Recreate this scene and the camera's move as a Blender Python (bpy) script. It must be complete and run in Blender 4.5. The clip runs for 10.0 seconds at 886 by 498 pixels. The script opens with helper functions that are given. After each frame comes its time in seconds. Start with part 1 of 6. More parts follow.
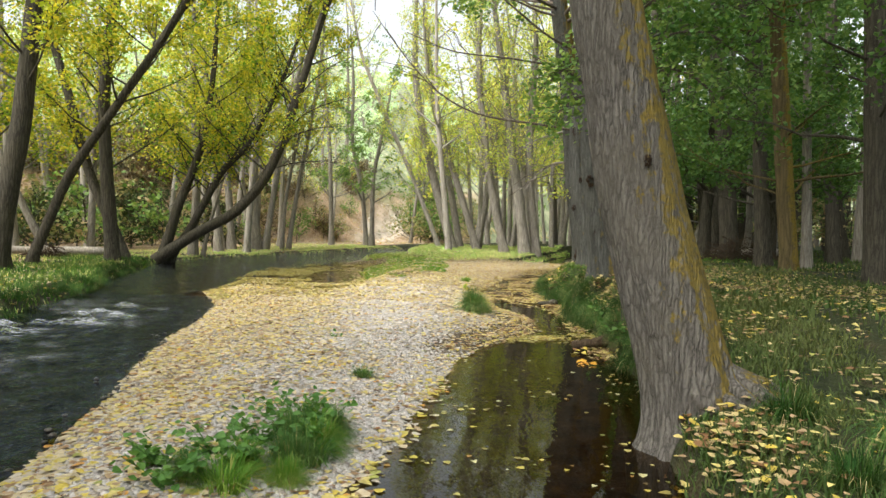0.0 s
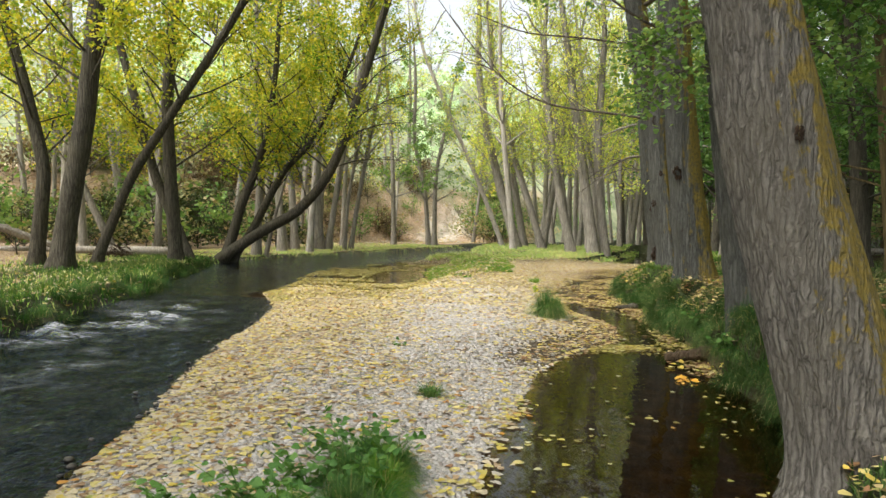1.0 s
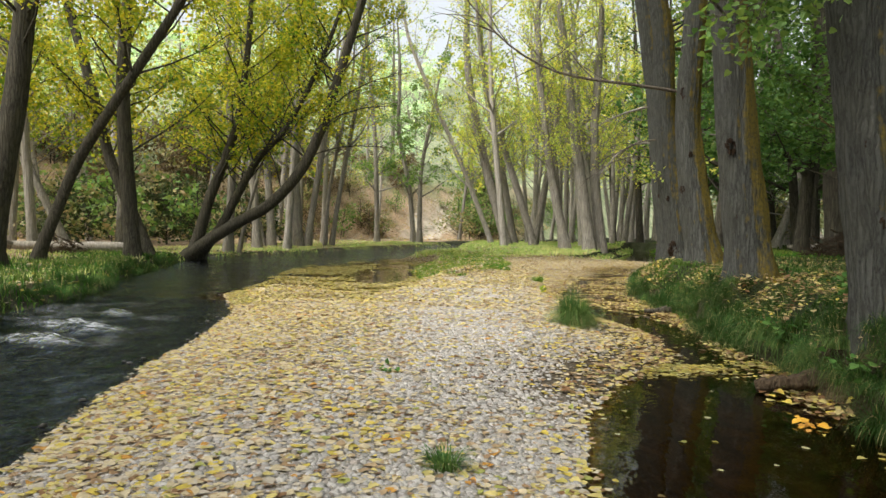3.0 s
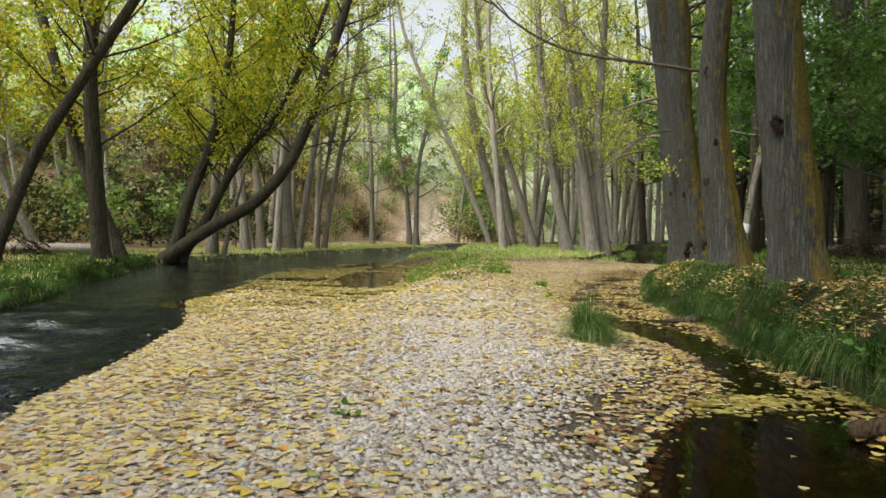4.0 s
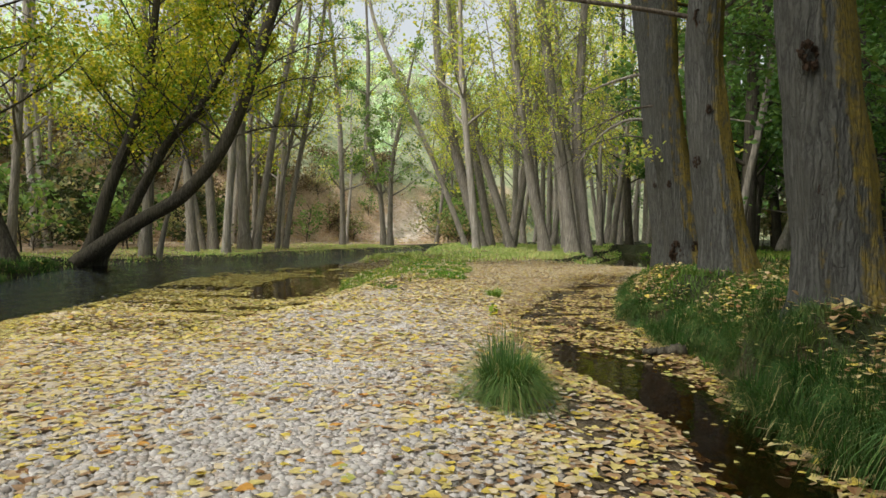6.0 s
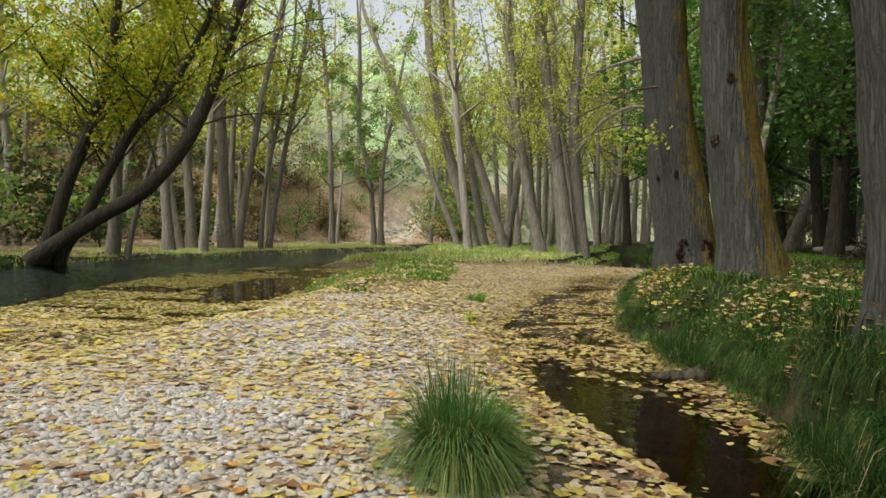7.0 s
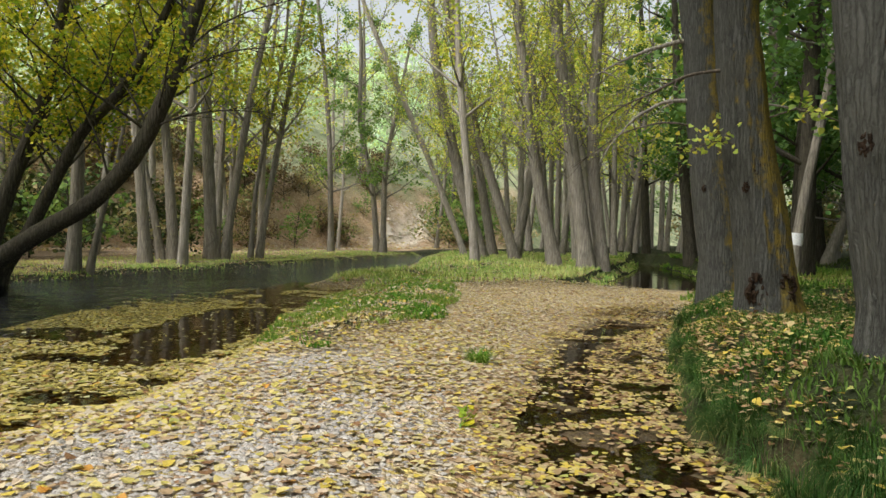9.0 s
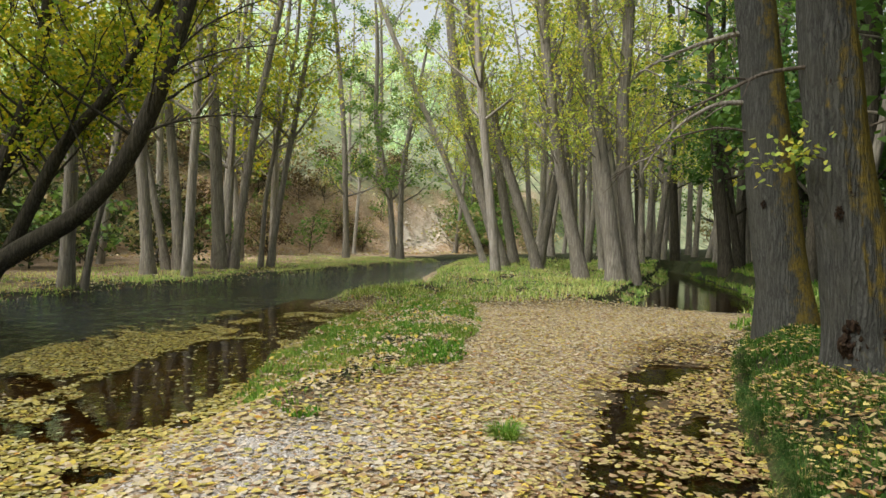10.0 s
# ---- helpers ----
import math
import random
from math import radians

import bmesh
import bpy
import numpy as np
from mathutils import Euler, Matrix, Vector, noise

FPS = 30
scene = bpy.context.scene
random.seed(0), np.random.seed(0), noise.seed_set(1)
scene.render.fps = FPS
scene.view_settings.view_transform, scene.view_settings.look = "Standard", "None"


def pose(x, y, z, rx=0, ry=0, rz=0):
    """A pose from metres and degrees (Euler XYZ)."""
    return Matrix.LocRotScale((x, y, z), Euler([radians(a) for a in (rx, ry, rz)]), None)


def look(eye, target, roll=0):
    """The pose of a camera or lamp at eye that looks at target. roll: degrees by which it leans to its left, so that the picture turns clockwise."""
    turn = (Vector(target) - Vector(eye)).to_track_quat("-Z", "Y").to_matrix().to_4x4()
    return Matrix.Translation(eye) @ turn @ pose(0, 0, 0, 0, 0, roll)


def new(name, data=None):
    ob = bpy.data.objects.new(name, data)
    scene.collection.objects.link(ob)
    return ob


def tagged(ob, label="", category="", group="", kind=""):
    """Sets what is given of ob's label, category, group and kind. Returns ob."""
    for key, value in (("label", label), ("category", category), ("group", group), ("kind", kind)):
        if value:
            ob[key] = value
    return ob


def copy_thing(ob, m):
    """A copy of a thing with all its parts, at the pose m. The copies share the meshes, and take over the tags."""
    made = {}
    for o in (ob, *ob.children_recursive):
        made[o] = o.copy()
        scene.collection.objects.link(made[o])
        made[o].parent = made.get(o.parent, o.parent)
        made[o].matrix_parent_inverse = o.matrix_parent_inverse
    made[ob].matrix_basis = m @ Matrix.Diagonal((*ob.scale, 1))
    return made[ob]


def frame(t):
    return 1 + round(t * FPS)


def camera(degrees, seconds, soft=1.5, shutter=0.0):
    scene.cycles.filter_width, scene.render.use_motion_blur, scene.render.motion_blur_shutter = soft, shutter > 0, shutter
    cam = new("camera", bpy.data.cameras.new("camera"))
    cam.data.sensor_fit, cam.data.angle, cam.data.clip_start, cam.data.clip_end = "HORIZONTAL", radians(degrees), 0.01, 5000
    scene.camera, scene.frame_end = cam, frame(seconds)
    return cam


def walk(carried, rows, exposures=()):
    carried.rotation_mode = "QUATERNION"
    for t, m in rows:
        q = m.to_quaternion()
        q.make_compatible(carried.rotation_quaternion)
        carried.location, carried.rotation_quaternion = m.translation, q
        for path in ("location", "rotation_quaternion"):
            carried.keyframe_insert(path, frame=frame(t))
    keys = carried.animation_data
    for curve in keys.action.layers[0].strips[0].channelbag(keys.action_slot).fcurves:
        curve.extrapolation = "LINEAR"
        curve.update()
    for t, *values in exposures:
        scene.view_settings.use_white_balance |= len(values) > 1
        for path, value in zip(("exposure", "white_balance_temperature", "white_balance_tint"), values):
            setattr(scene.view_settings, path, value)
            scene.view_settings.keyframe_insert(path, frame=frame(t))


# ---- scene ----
cam = camera(64.1, 10.0)
PATH = [
    (0, (0.499, 1.326, 1.171), (0.399, 3.322, 1.121), 1.3),
    (0.5, (0.412, 1.74, 1.163), (0.186, 3.726, 1.11), 1.2),
    (1, (0.325, 2.146, 1.145), (0.052, 4.126, 1.09), 1.1),
    (1.5, (0.197, 2.6, 1.127), (-0.066, 4.582, 1.073), 1.2),
    (2, (0.08, 3.052, 1.076), (-0.175, 5.035, 1.024), 1.2),
    (2.5, (-0.01, 3.488, 1.01), (-0.257, 5.472, 0.958), 1.1),
    (2.7, (-0.058, 3.729, 1.008), (-0.294, 5.714, 0.949), 1.1),
    (3.8, (-0.213, 5.241, 0.939), (-0.431, 7.228, 0.888), 1.2),
    (4, (-0.182, 5.514, 0.924), (-0.404, 7.501, 0.875), 1.1),
    (4.5, (-0.041, 6.148, 0.93), (-0.257, 8.135, 0.882), 1.2),
    (5, (0.151, 6.768, 0.915), (-0.057, 8.757, 0.867), 1.2),
    (5.5, (0.344, 7.432, 0.906), (0.14, 9.421, 0.859), 1.1),
    (5.7, (0.406, 7.708, 0.906), (0.207, 9.697, 0.858), 1.0),
    (6.8, (0.556, 9.281, 0.834), (0.37, 11.272, 0.79), 1.2),
    (7, (0.617, 9.52, 0.83), (0.43, 11.511, 0.785), 1.3),
    (7.5, (0.756, 10.125, 0.822), (0.574, 12.116, 0.779), 1.3),
    (8, (0.828, 10.783, 1.009), (0.651, 12.775, 0.966), 1.4),
    (8.5, (0.761, 11.402, 1.124), (0.566, 13.392, 1.081), 1.3),
    (9, (0.563, 12.036, 1.175), (0.349, 14.024, 1.131), 1.3),
    (9.5, (0.457, 12.748, 1.326), (0.23, 14.734, 1.281), 1.3),
    (10, (0.418, 13.485, 1.5), (0.15, 15.466, 1.454), 1.3),
]
walk(cam, [(t, look(eye, target, roll)) for t, eye, target, roll in PATH], [(0, 1.12), (1, 1.02), (2.5, 0.88), (5, 0.53), (7, 0.45), (10, 0.5)])

# world and sun
SUN_EL, SUN_AZ = 52.0, 226.0
world = bpy.data.worlds.new("world")
scene.world = world
world.use_nodes = True
wn = world.node_tree
wn.nodes.clear()
sky = wn.nodes.new("ShaderNodeTexSky")
sky.sky_type = "NISHITA"
sky.sun_disc = False
sky.sun_elevation, sky.sun_rotation = radians(SUN_EL), radians(SUN_AZ)
sky.dust_density, sky.air_density = 4.0, 1.6
hsv = wn.nodes.new("ShaderNodeHueSaturation")
hsv.inputs["Saturation"].default_value = 0.3
bg = wn.nodes.new("ShaderNodeBackground")
bg.inputs["Strength"].default_value = 0.145
wout = wn.nodes.new("ShaderNodeOutputWorld")
wn.links.new(sky.outputs[0], hsv.inputs["Color"])
wn.links.new(hsv.outputs[0], bg.inputs["Color"])
wn.links.new(bg.outputs[0], wout.inputs["Surface"])
sun = new("sun", bpy.data.lights.new("sun", "SUN"))
sun.data.energy, sun.data.angle, sun.data.color = 2.4, radians(40), (1.0, 0.965, 0.9)
az, el = radians(SUN_AZ), radians(SUN_EL)
sun.matrix_world = look((0, 0, 60), Vector((0, 0, 60)) - Vector((math.sin(az) * math.cos(el), math.cos(az) * math.cos(el), math.sin(el))))

# ---- materials ----
class Mat:
    """Small wrapper for building node materials."""

    def __init__(self, name):
        self.m = bpy.data.materials.new(name)
        self.m.use_nodes = True
        self.t = self.m.node_tree
        self.t.nodes.clear()
        self.out = self.t.nodes.new("ShaderNodeOutputMaterial")

    def n(self, kind, **inputs):
        node = self.t.nodes.new("ShaderNode" + kind)
        for key, value in inputs.items():
            self.put(node, key.replace("_", " "), value)
        return node

    def put(self, node, key, value):
        sock = node.inputs[int(key[1:])] if key[0] == "i" and key[1:].isdigit() else node.inputs[key]
        if isinstance(value, bpy.types.NodeSocket):
            self.t.links.new(value, sock)
        else:
            sock.default_value = value

    def coords(self, scale=(1, 1, 1), kind="Object"):
        tc = self.n("TexCoord")
        mp = self.n("Mapping", Vector=tc.outputs[kind], Scale=scale)
        return mp.outputs[0]

    def noise(self, vec, scale, detail=4.0, rough=0.55):
        return self.n("TexNoise", Vector=vec, Scale=scale, Detail=detail, Roughness=rough).outputs["Fac"]

    def ramp(self, fac, stops, mode="LINEAR"):
        r = self.n("ValToRGB", Fac=fac)
        r.color_ramp.interpolation = mode
        els = r.color_ramp.elements
        while len(els) < len(stops):
            els.new(0.5)
        for e, (p, c) in zip(els, stops):
            e.position, e.color = p, (*c, 1) if len(c) == 3 else c
        return r.outputs["Color"]

    def mix(self, fac, a, b, mode="MIX"):
        mx = self.n("Mix")
        mx.data_type, mx.blend_type = "RGBA", mode
        self.put(mx, "i0", fac)
        for key, v in (("i6", a), ("i7", b)):
            self.put(mx, key, (*v, 1) if isinstance(v, tuple) and len(v) == 3 else v)
        return mx.outputs[2]

    def math(self, op, a, b=0.5, clamp=False):
        mt = self.n("Math")
        mt.operation, mt.use_clamp = op, clamp
        self.put(mt, "i0", a)
        self.put(mt, "i1", b)
        return mt.outputs[0]

    def bump(self, height, strength=0.5, distance=0.01):
        return self.n("Bump", Height=height, Strength=strength, Distance=distance).outputs[0]

    def principled(self, color, rough=0.8, normal=None, spec=0.3, **more):
        p = self.n("BsdfPrincipled", Roughness=rough)
        self.put(p, "Base Color", (*color, 1) if isinstance(color, tuple) and len(color) == 3 else color)
        self.put(p, "Specular IOR Level", spec)
        if normal is not None:
            self.put(p, "Normal", normal)
        for k, v in more.items():
            self.put(p, k.replace("_", " "), v)
        return p.outputs[0]

    def done(self, shader):
        self.t.links.new(shader, self.out.inputs["Surface"])
        return self.m


def bark(name, dark, light, lichen=0.0, ridge=9.0, spotty=False):
    """Furrowed bark: long plates parted by dark cracks, finer grain on them, lichen on the side away from the water."""
    m = Mat(name)
    bends = m.n("TexNoise", Vector=m.coords((1, 1, 0.35)), Scale=3.0, Detail=3.0).outputs["Color"]
    frays = m.n("TexNoise", Vector=m.coords((1, 1, 0.6)), Scale=28.0, Detail=4.0).outputs["Color"]
    place = m.coords((1, 1, 0.085))
    for warp, far in ((bends, (0.11, 0.11, 0.03)), (frays, (0.03, 0.03, 0.02))):
        shift = m.n("VectorMath", i0=warp, i1=far)
        shift.operation = "MULTIPLY"
        moved = m.n("VectorMath", i0=place, i1=shift.outputs[0])
        moved.operation = "ADD"
        place = moved.outputs[0]
    plates = m.n("TexVoronoi", Vector=place, Scale=ridge * 1.65)
    plates.feature = "DISTANCE_TO_EDGE"
    cells = m.n("TexVoronoi", Vector=place, Scale=ridge * 1.65)
    tone = m.n("SeparateColor", Color=cells.outputs["Color"]).outputs[0]
    splits = m.n("TexVoronoi", Vector=place, Scale=ridge * 3.4)
    splits.feature = "DISTANCE_TO_EDGE"
    edge = m.n("MapRange", Value=plates.outputs["Distance"], i1=0.0, i2=0.3).outputs[0]
    chip = m.n("MapRange", Value=splits.outputs["Distance"], i1=0.0, i2=0.3).outputs[0]
    grain = m.noise(m.coords((1, 1, 0.3)), ridge * 5, 5, 0.65)
    relief = m.math("ADD", m.math("MULTIPLY", edge, 0.48), m.math("ADD", m.math("MULTIPLY", chip, 0.2), m.math("MULTIPLY", grain, 0.4)))
    fine = m.noise(m.coords((1, 1, 0.4)), 80, 5, 0.65)
    patch = m.noise(m.coords(), 2.3, 4)
    midc = tuple(a * 0.5 + b * 0.5 for a, b in zip(dark, light))
    col = m.ramp(relief, [(0.16, dark), (0.46, midc), (0.86, light)])
    col = m.mix(0.5, col, m.ramp(tone, [(0.0, (0.72, 0.7, 0.68)), (0.5, (0.95, 0.94, 0.92)), (1.0, (1.18, 1.16, 1.12))]), "MULTIPLY")
    col = m.mix(m.math("MULTIPLY", fine, 0.5), col, tuple(c * 0.5 for c in light))
    col = m.mix(m.ramp(patch, [(0.45, (0, 0, 0)), (0.7, (0.5, 0.5, 0.5))]), col, tuple(a * 0.62 * k for a, k in zip(light, (1, 0.97, 0.86))))
    if lichen > 0:
        nrm = m.n("NewGeometry").outputs["Normal"]
        dot = m.n("VectorMath", i0=nrm, i1=(0.93, -0.3, 0.15))
        dot.operation = "DOT_PRODUCT"
        side = m.math("MULTIPLY", dot.outputs["Value"], 0.25 if spotty else 0.34)
        spots = m.noise(m.coords((1, 1, 0.6)), 11 if spotty else 8, 6, 0.7)
        amt = m.math("ADD", m.math("ADD", side, spots), 0.5)
        lo = 1.13 if spotty else 1.5 - lichen
        mask = m.n("MapRange", Value=amt, i1=lo, i2=lo + (0.07 if spotty else 0.16)).outputs[0]
        mask = m.math("MULTIPLY", mask, 0.8)
        col = m.mix(mask, col, m.ramp(m.noise(m.coords(), 25), [(0.35, (0.12, 0.095, 0.024)), (0.55, (0.22, 0.155, 0.02)), (0.75, (0.15, 0.135, 0.042))]))
    h = m.math("ADD", relief, m.math("MULTIPLY", fine, 0.3))
    return m.done(m.principled(col, 0.92, m.bump(h, 0.9, 0.022), 0.12))


def foliage(name, stops, trans=0.95, gloss=0.15):
    m = Mat(name)
    rnd = m.n("NewGeometry").outputs["Random Per Island"]
    col = m.ramp(rnd, stops)
    big = m.noise(m.coords(kind="Object"), 0.45, 2)
    col = m.mix(m.ramp(big, [(0.4, (0, 0, 0)), (0.65, (0.45, 0.45, 0.45))]), col, tuple(c for c in stops[-1][1]))
    grain = m.noise(m.coords(), 30, 2)
    col = m.mix(0.25, col, m.ramp(grain, [(0.3, (0.6, 0.6, 0.6)), (0.7, (1.2, 1.2, 1.2))]), "MULTIPLY")
    p = m.principled(col, 0.6, None, gloss)
    tr = m.n("BsdfTranslucent", Color=m.mix(1.0, col, (trans * 1.05, trans, trans * 0.6), "MULTIPLY"))
    return m.done(m.n("AddShader", i0=p, i1=tr.outputs[0]).outputs[0])


# Darker than the leaning poplar's bark: canopy shade is put into the colour.
BARK_BIG = bark("bark_poplar_old_shaded", (0.022, 0.0222, 0.0195), (0.112, 0.115, 0.104), 0.39, 17)
BARK_LEAN = bark("bark_poplar_leaning", (0.028, 0.025, 0.021), (0.215, 0.2, 0.177), 0.37, 20, True)
BARK_GREY = bark("bark_poplar_grey", (0.112, 0.1, 0.082), (0.375, 0.345, 0.295), 0.05, 9)
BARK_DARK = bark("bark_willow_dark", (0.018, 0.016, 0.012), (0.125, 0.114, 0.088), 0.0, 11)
BARK_PALE = bark("bark_pale", (0.2, 0.18, 0.155), (0.52, 0.48, 0.42), 0.03, 8)
TWIG = bark("twig_bark", (0.05, 0.04, 0.03), (0.2, 0.17, 0.14), 0.0, 12)
KNOT = bark("knot_wood", (0.006, 0.005, 0.004), (0.06, 0.038, 0.024), 0.0, 14)
LEAF_YELLOW = foliage("leaves_yellow_green", trans=0.8, stops=[(0.0, (0.05, 0.12, 0.012)), (0.35, (0.125, 0.21, 0.018)), (0.65, (0.28, 0.3, 0.024)), (0.88, (0.46, 0.37, 0.028)), (1.0, (0.31, 0.29, 0.026))])
LEAF_GREEN = foliage("leaves_green", [(0.0, (0.041, 0.0902, 0.0246)), (0.5, (0.082, 0.148, 0.041)), (0.85, (0.156, 0.213, 0.0574)), (1.0, (0.115, 0.18, 0.0492))])
# Darker copy of the green leaves: the wood's shade is put into the colour.
LEAF_SHADE = foliage("leaves_shaded_green", [(0.0, (0.026, 0.066, 0.018)), (0.5, (0.05, 0.112, 0.027)), (0.85, (0.09, 0.15, 0.034)), (1.0, (0.068, 0.126, 0.03))], 0.85)
LEAF_MIX = foliage("leaves_mixed", [(0.0, (0.1, 0.17, 0.04)), (0.4, (0.22, 0.28, 0.055)), (0.75, (0.38, 0.37, 0.07)), (0.92, (0.5, 0.4, 0.07)), (1.0, (0.28, 0.33, 0.07))])
# Pale bluish green: distance haze is put into the leaf colour.
LEAF_HAZE = foliage("leaves_far_haze", [(0.0, (0.26, 0.36, 0.28)), (0.5, (0.34, 0.44, 0.34)), (1.0, (0.42, 0.5, 0.36))])
LEAF_DARK = foliage("leaves_shrub", [(0.0, (0.1, 0.125, 0.05)), (0.5, (0.175, 0.188, 0.0813)), (0.8, (0.325, 0.225, 0.138)), (1.0, (0.213, 0.213, 0.1))], 0.7)
LEAF_THICKET = foliage("leaves_dark_thicket", [(0.0, (0.016, 0.032, 0.011)), (0.5, (0.03, 0.058, 0.017)), (0.85, (0.055, 0.08, 0.024)), (1.0, (0.08, 0.075, 0.03))], 0.5)
LEAF_BROWN = foliage("leaves_dry_thicket", [(0.0, (0.06, 0.04, 0.022)), (0.5, (0.12, 0.08, 0.045)), (0.8, (0.2, 0.14, 0.075)), (1.0, (0.12, 0.12, 0.05))], 0.5)
LEAF_HERB = foliage("leaves_herb", [(0.0, (0.03, 0.085, 0.018)), (0.6, (0.06, 0.14, 0.03)), (1.0, (0.1, 0.19, 0.045))], 0.6)
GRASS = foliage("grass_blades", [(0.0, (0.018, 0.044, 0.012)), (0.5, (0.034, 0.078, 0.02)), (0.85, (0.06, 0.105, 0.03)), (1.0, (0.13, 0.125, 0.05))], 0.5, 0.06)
# Much darker than the lawn grass: shade and corner darkening are in the colour.
GRASS_OVER = foliage("grass_drooping_shaded", [(0.0, (0.005, 0.022, 0.004)), (0.5, (0.012, 0.048, 0.008)), (0.85, (0.027, 0.078, 0.013)), (1.0, (0.085, 0.095, 0.03))], 0.5, 0.06)
GRASS_MID = foliage("grass_tussock", [(0.0, (0.022, 0.066, 0.02)), (0.5, (0.042, 0.115, 0.032)), (0.85, (0.08, 0.155, 0.042)), (1.0, (0.16, 0.18, 0.06))], 0.6, 0.06)
GRASS_BANK = foliage("grass_upper_bank", [(0.0, (0.016, 0.056, 0.008)), (0.5, (0.032, 0.096, 0.0144)), (0.85, (0.06, 0.128, 0.0224)), (1.0, (0.12, 0.136, 0.04))], 0.6, 0.06)
GRASS_LIGHT = foliage("grass_meadow", [(0.0, (0.035, 0.11, 0.013)), (0.5, (0.065, 0.175, 0.02)), (0.85, (0.12, 0.22, 0.032)), (1.0, (0.26, 0.26, 0.08))], 0.7, 0.06)
# Straw-green grass, also lightened: brighter far light is put into the colour.
GRASS_MEADOW = foliage("grass_far_meadow", [(0.0, (0.1, 0.21, 0.045)), (0.4, (0.165, 0.3, 0.07)), (0.75, (0.29, 0.37, 0.12)), (1.0, (0.48, 0.45, 0.21))], 0.8, 0.06)
GRASS_DRY = foliage("grass_dry", [(0.0, (0.2, 0.16, 0.07)), (0.6, (0.3, 0.24, 0.11)), (1.0, (0.4, 0.33, 0.18))], 0.5, 0.06)


def litter(name, stops):
    m = Mat(name)
    rnd = m.n("NewGeometry").outputs["Random Per Island"]
    col = m.ramp(rnd, stops, "CONSTANT")
    v = m.coords()
    col = m.mix(0.5, col, m.ramp(m.noise(v, 45, 4), [(0.3, (0.62, 0.58, 0.5)), (0.7, (1.15, 1.12, 1.05))]), "MULTIPLY")
    p = m.principled(col, 0.6, m.bump(m.noise(v, 90, 3), 0.4, 0.004), 0.35)
    tr = m.n("BsdfTranslucent", Color=col)
    return m.done(m.n("MixShader", Fac=0.2, i1=p, i2=tr.outputs[0]).outputs[0])


CREAM, TAN, PALE, YEL, YEL2, BRN, ORG, OLV = (0.6, 0.51, 0.34), (0.43, 0.31, 0.18), (0.54, 0.48, 0.39), (0.62, 0.49, 0.09), (0.61, 0.52, 0.19), (0.24, 0.13, 0.06), (0.58, 0.3, 0.06), (0.36, 0.38, 0.1)
FALLEN = litter("fallen_leaves", [(0, CREAM), (0.2, YEL2), (0.38, TAN), (0.5, PALE), (0.64, YEL), (0.74, (0.34, 0.22, 0.12)), (0.82, CREAM), (0.91, BRN), (0.955, ORG), (0.98, OLV)])
FALLEN_PINK = litter("fallen_leaves_faded", [(0, (0.6, 0.54, 0.39)), (0.22, (0.59, 0.52, 0.22)), (0.38, TAN), (0.5, (0.6, 0.545, 0.44)), (0.68, (0.63, 0.51, 0.38)), (0.82, YEL), (0.91, BRN), (0.95, (0.34, 0.22, 0.12)), (0.98, ORG)])
FALLEN_FRESH = litter("fallen_leaves_fresh", [(0, YEL2), (0.24, YEL), (0.36, CREAM), (0.52, TAN), (0.66, (0.5, 0.44, 0.12)), (0.8, PALE), (0.9, BRN), (0.95, ORG), (0.97, OLV)])
FALLEN_DARK = litter("fallen_leaves_damp", [(0, TAN), (0.14, BRN), (0.24, YEL2), (0.4, (0.36, 0.25, 0.13)), (0.55, YEL), (0.68, BRN), (0.8, (0.5, 0.41, 0.2)), (0.96, OLV)])
FLOATING = litter("floating_leaves", [(0, (0.47, 0.41, 0.125)), (0.2, (0.3, 0.245, 0.068)), (0.42, (0.54, 0.45, 0.09)), (0.6, (0.17, 0.125, 0.045)), (0.7, (0.27, 0.27, 0.07)), (0.82, (0.56, 0.52, 0.27)), (0.95, (0.4, 0.24, 0.066))])
BRIGHT = litter("orange_leaves", [(0, ORG), (0.5, (0.75, 0.42, 0.05))])

m = Mat("gravel_stones")
rnd = m.n("NewGeometry").outputs["Random Per Island"]
col = m.ramp(rnd, [(0, (0.34, 0.32, 0.295)), (0.3, (0.46, 0.435, 0.4)), (0.55, (0.3, 0.28, 0.258)), (0.75, (0.54, 0.51, 0.465)), (0.9, (0.38, 0.33, 0.28)), (1, (0.22, 0.195, 0.17))])
col = m.mix(0.6, col, m.ramp(m.noise(m.coords(), 70, 4), [(0.3, (0.7, 0.7, 0.7)), (0.7, (1.15, 1.15, 1.15))]), "MULTIPLY")
STONE = m.done(m.principled(col, 0.8, m.bump(m.noise(m.coords(), 140, 3), 0.3, 0.004), 0.25))

m = Mat("wet_stones")
col = m.ramp(m.noise(m.coords(), 14, 4), [(0.3, (0.02, 0.017, 0.013)), (0.7, (0.09, 0.075, 0.055))])
WET_STONE = m.done(m.principled(col, 0.3, m.bump(m.noise(m.coords(), 60, 3), 0.5, 0.006), 0.5))

# the ground: gravel, soil under grass, leaf-strewn slope and bed, by the sheet's own zones
m = Mat("ground_sheet")
v = m.coords()
def zone_fac(key):
    a = m.n("Attribute")
    a.attribute_name = key
    return a.outputs["Fac"]
cell = m.n("TexVoronoi", Vector=v, Scale=38.0)
cellcol = m.n("SeparateColor", Color=cell.outputs["Color"]).outputs[0]
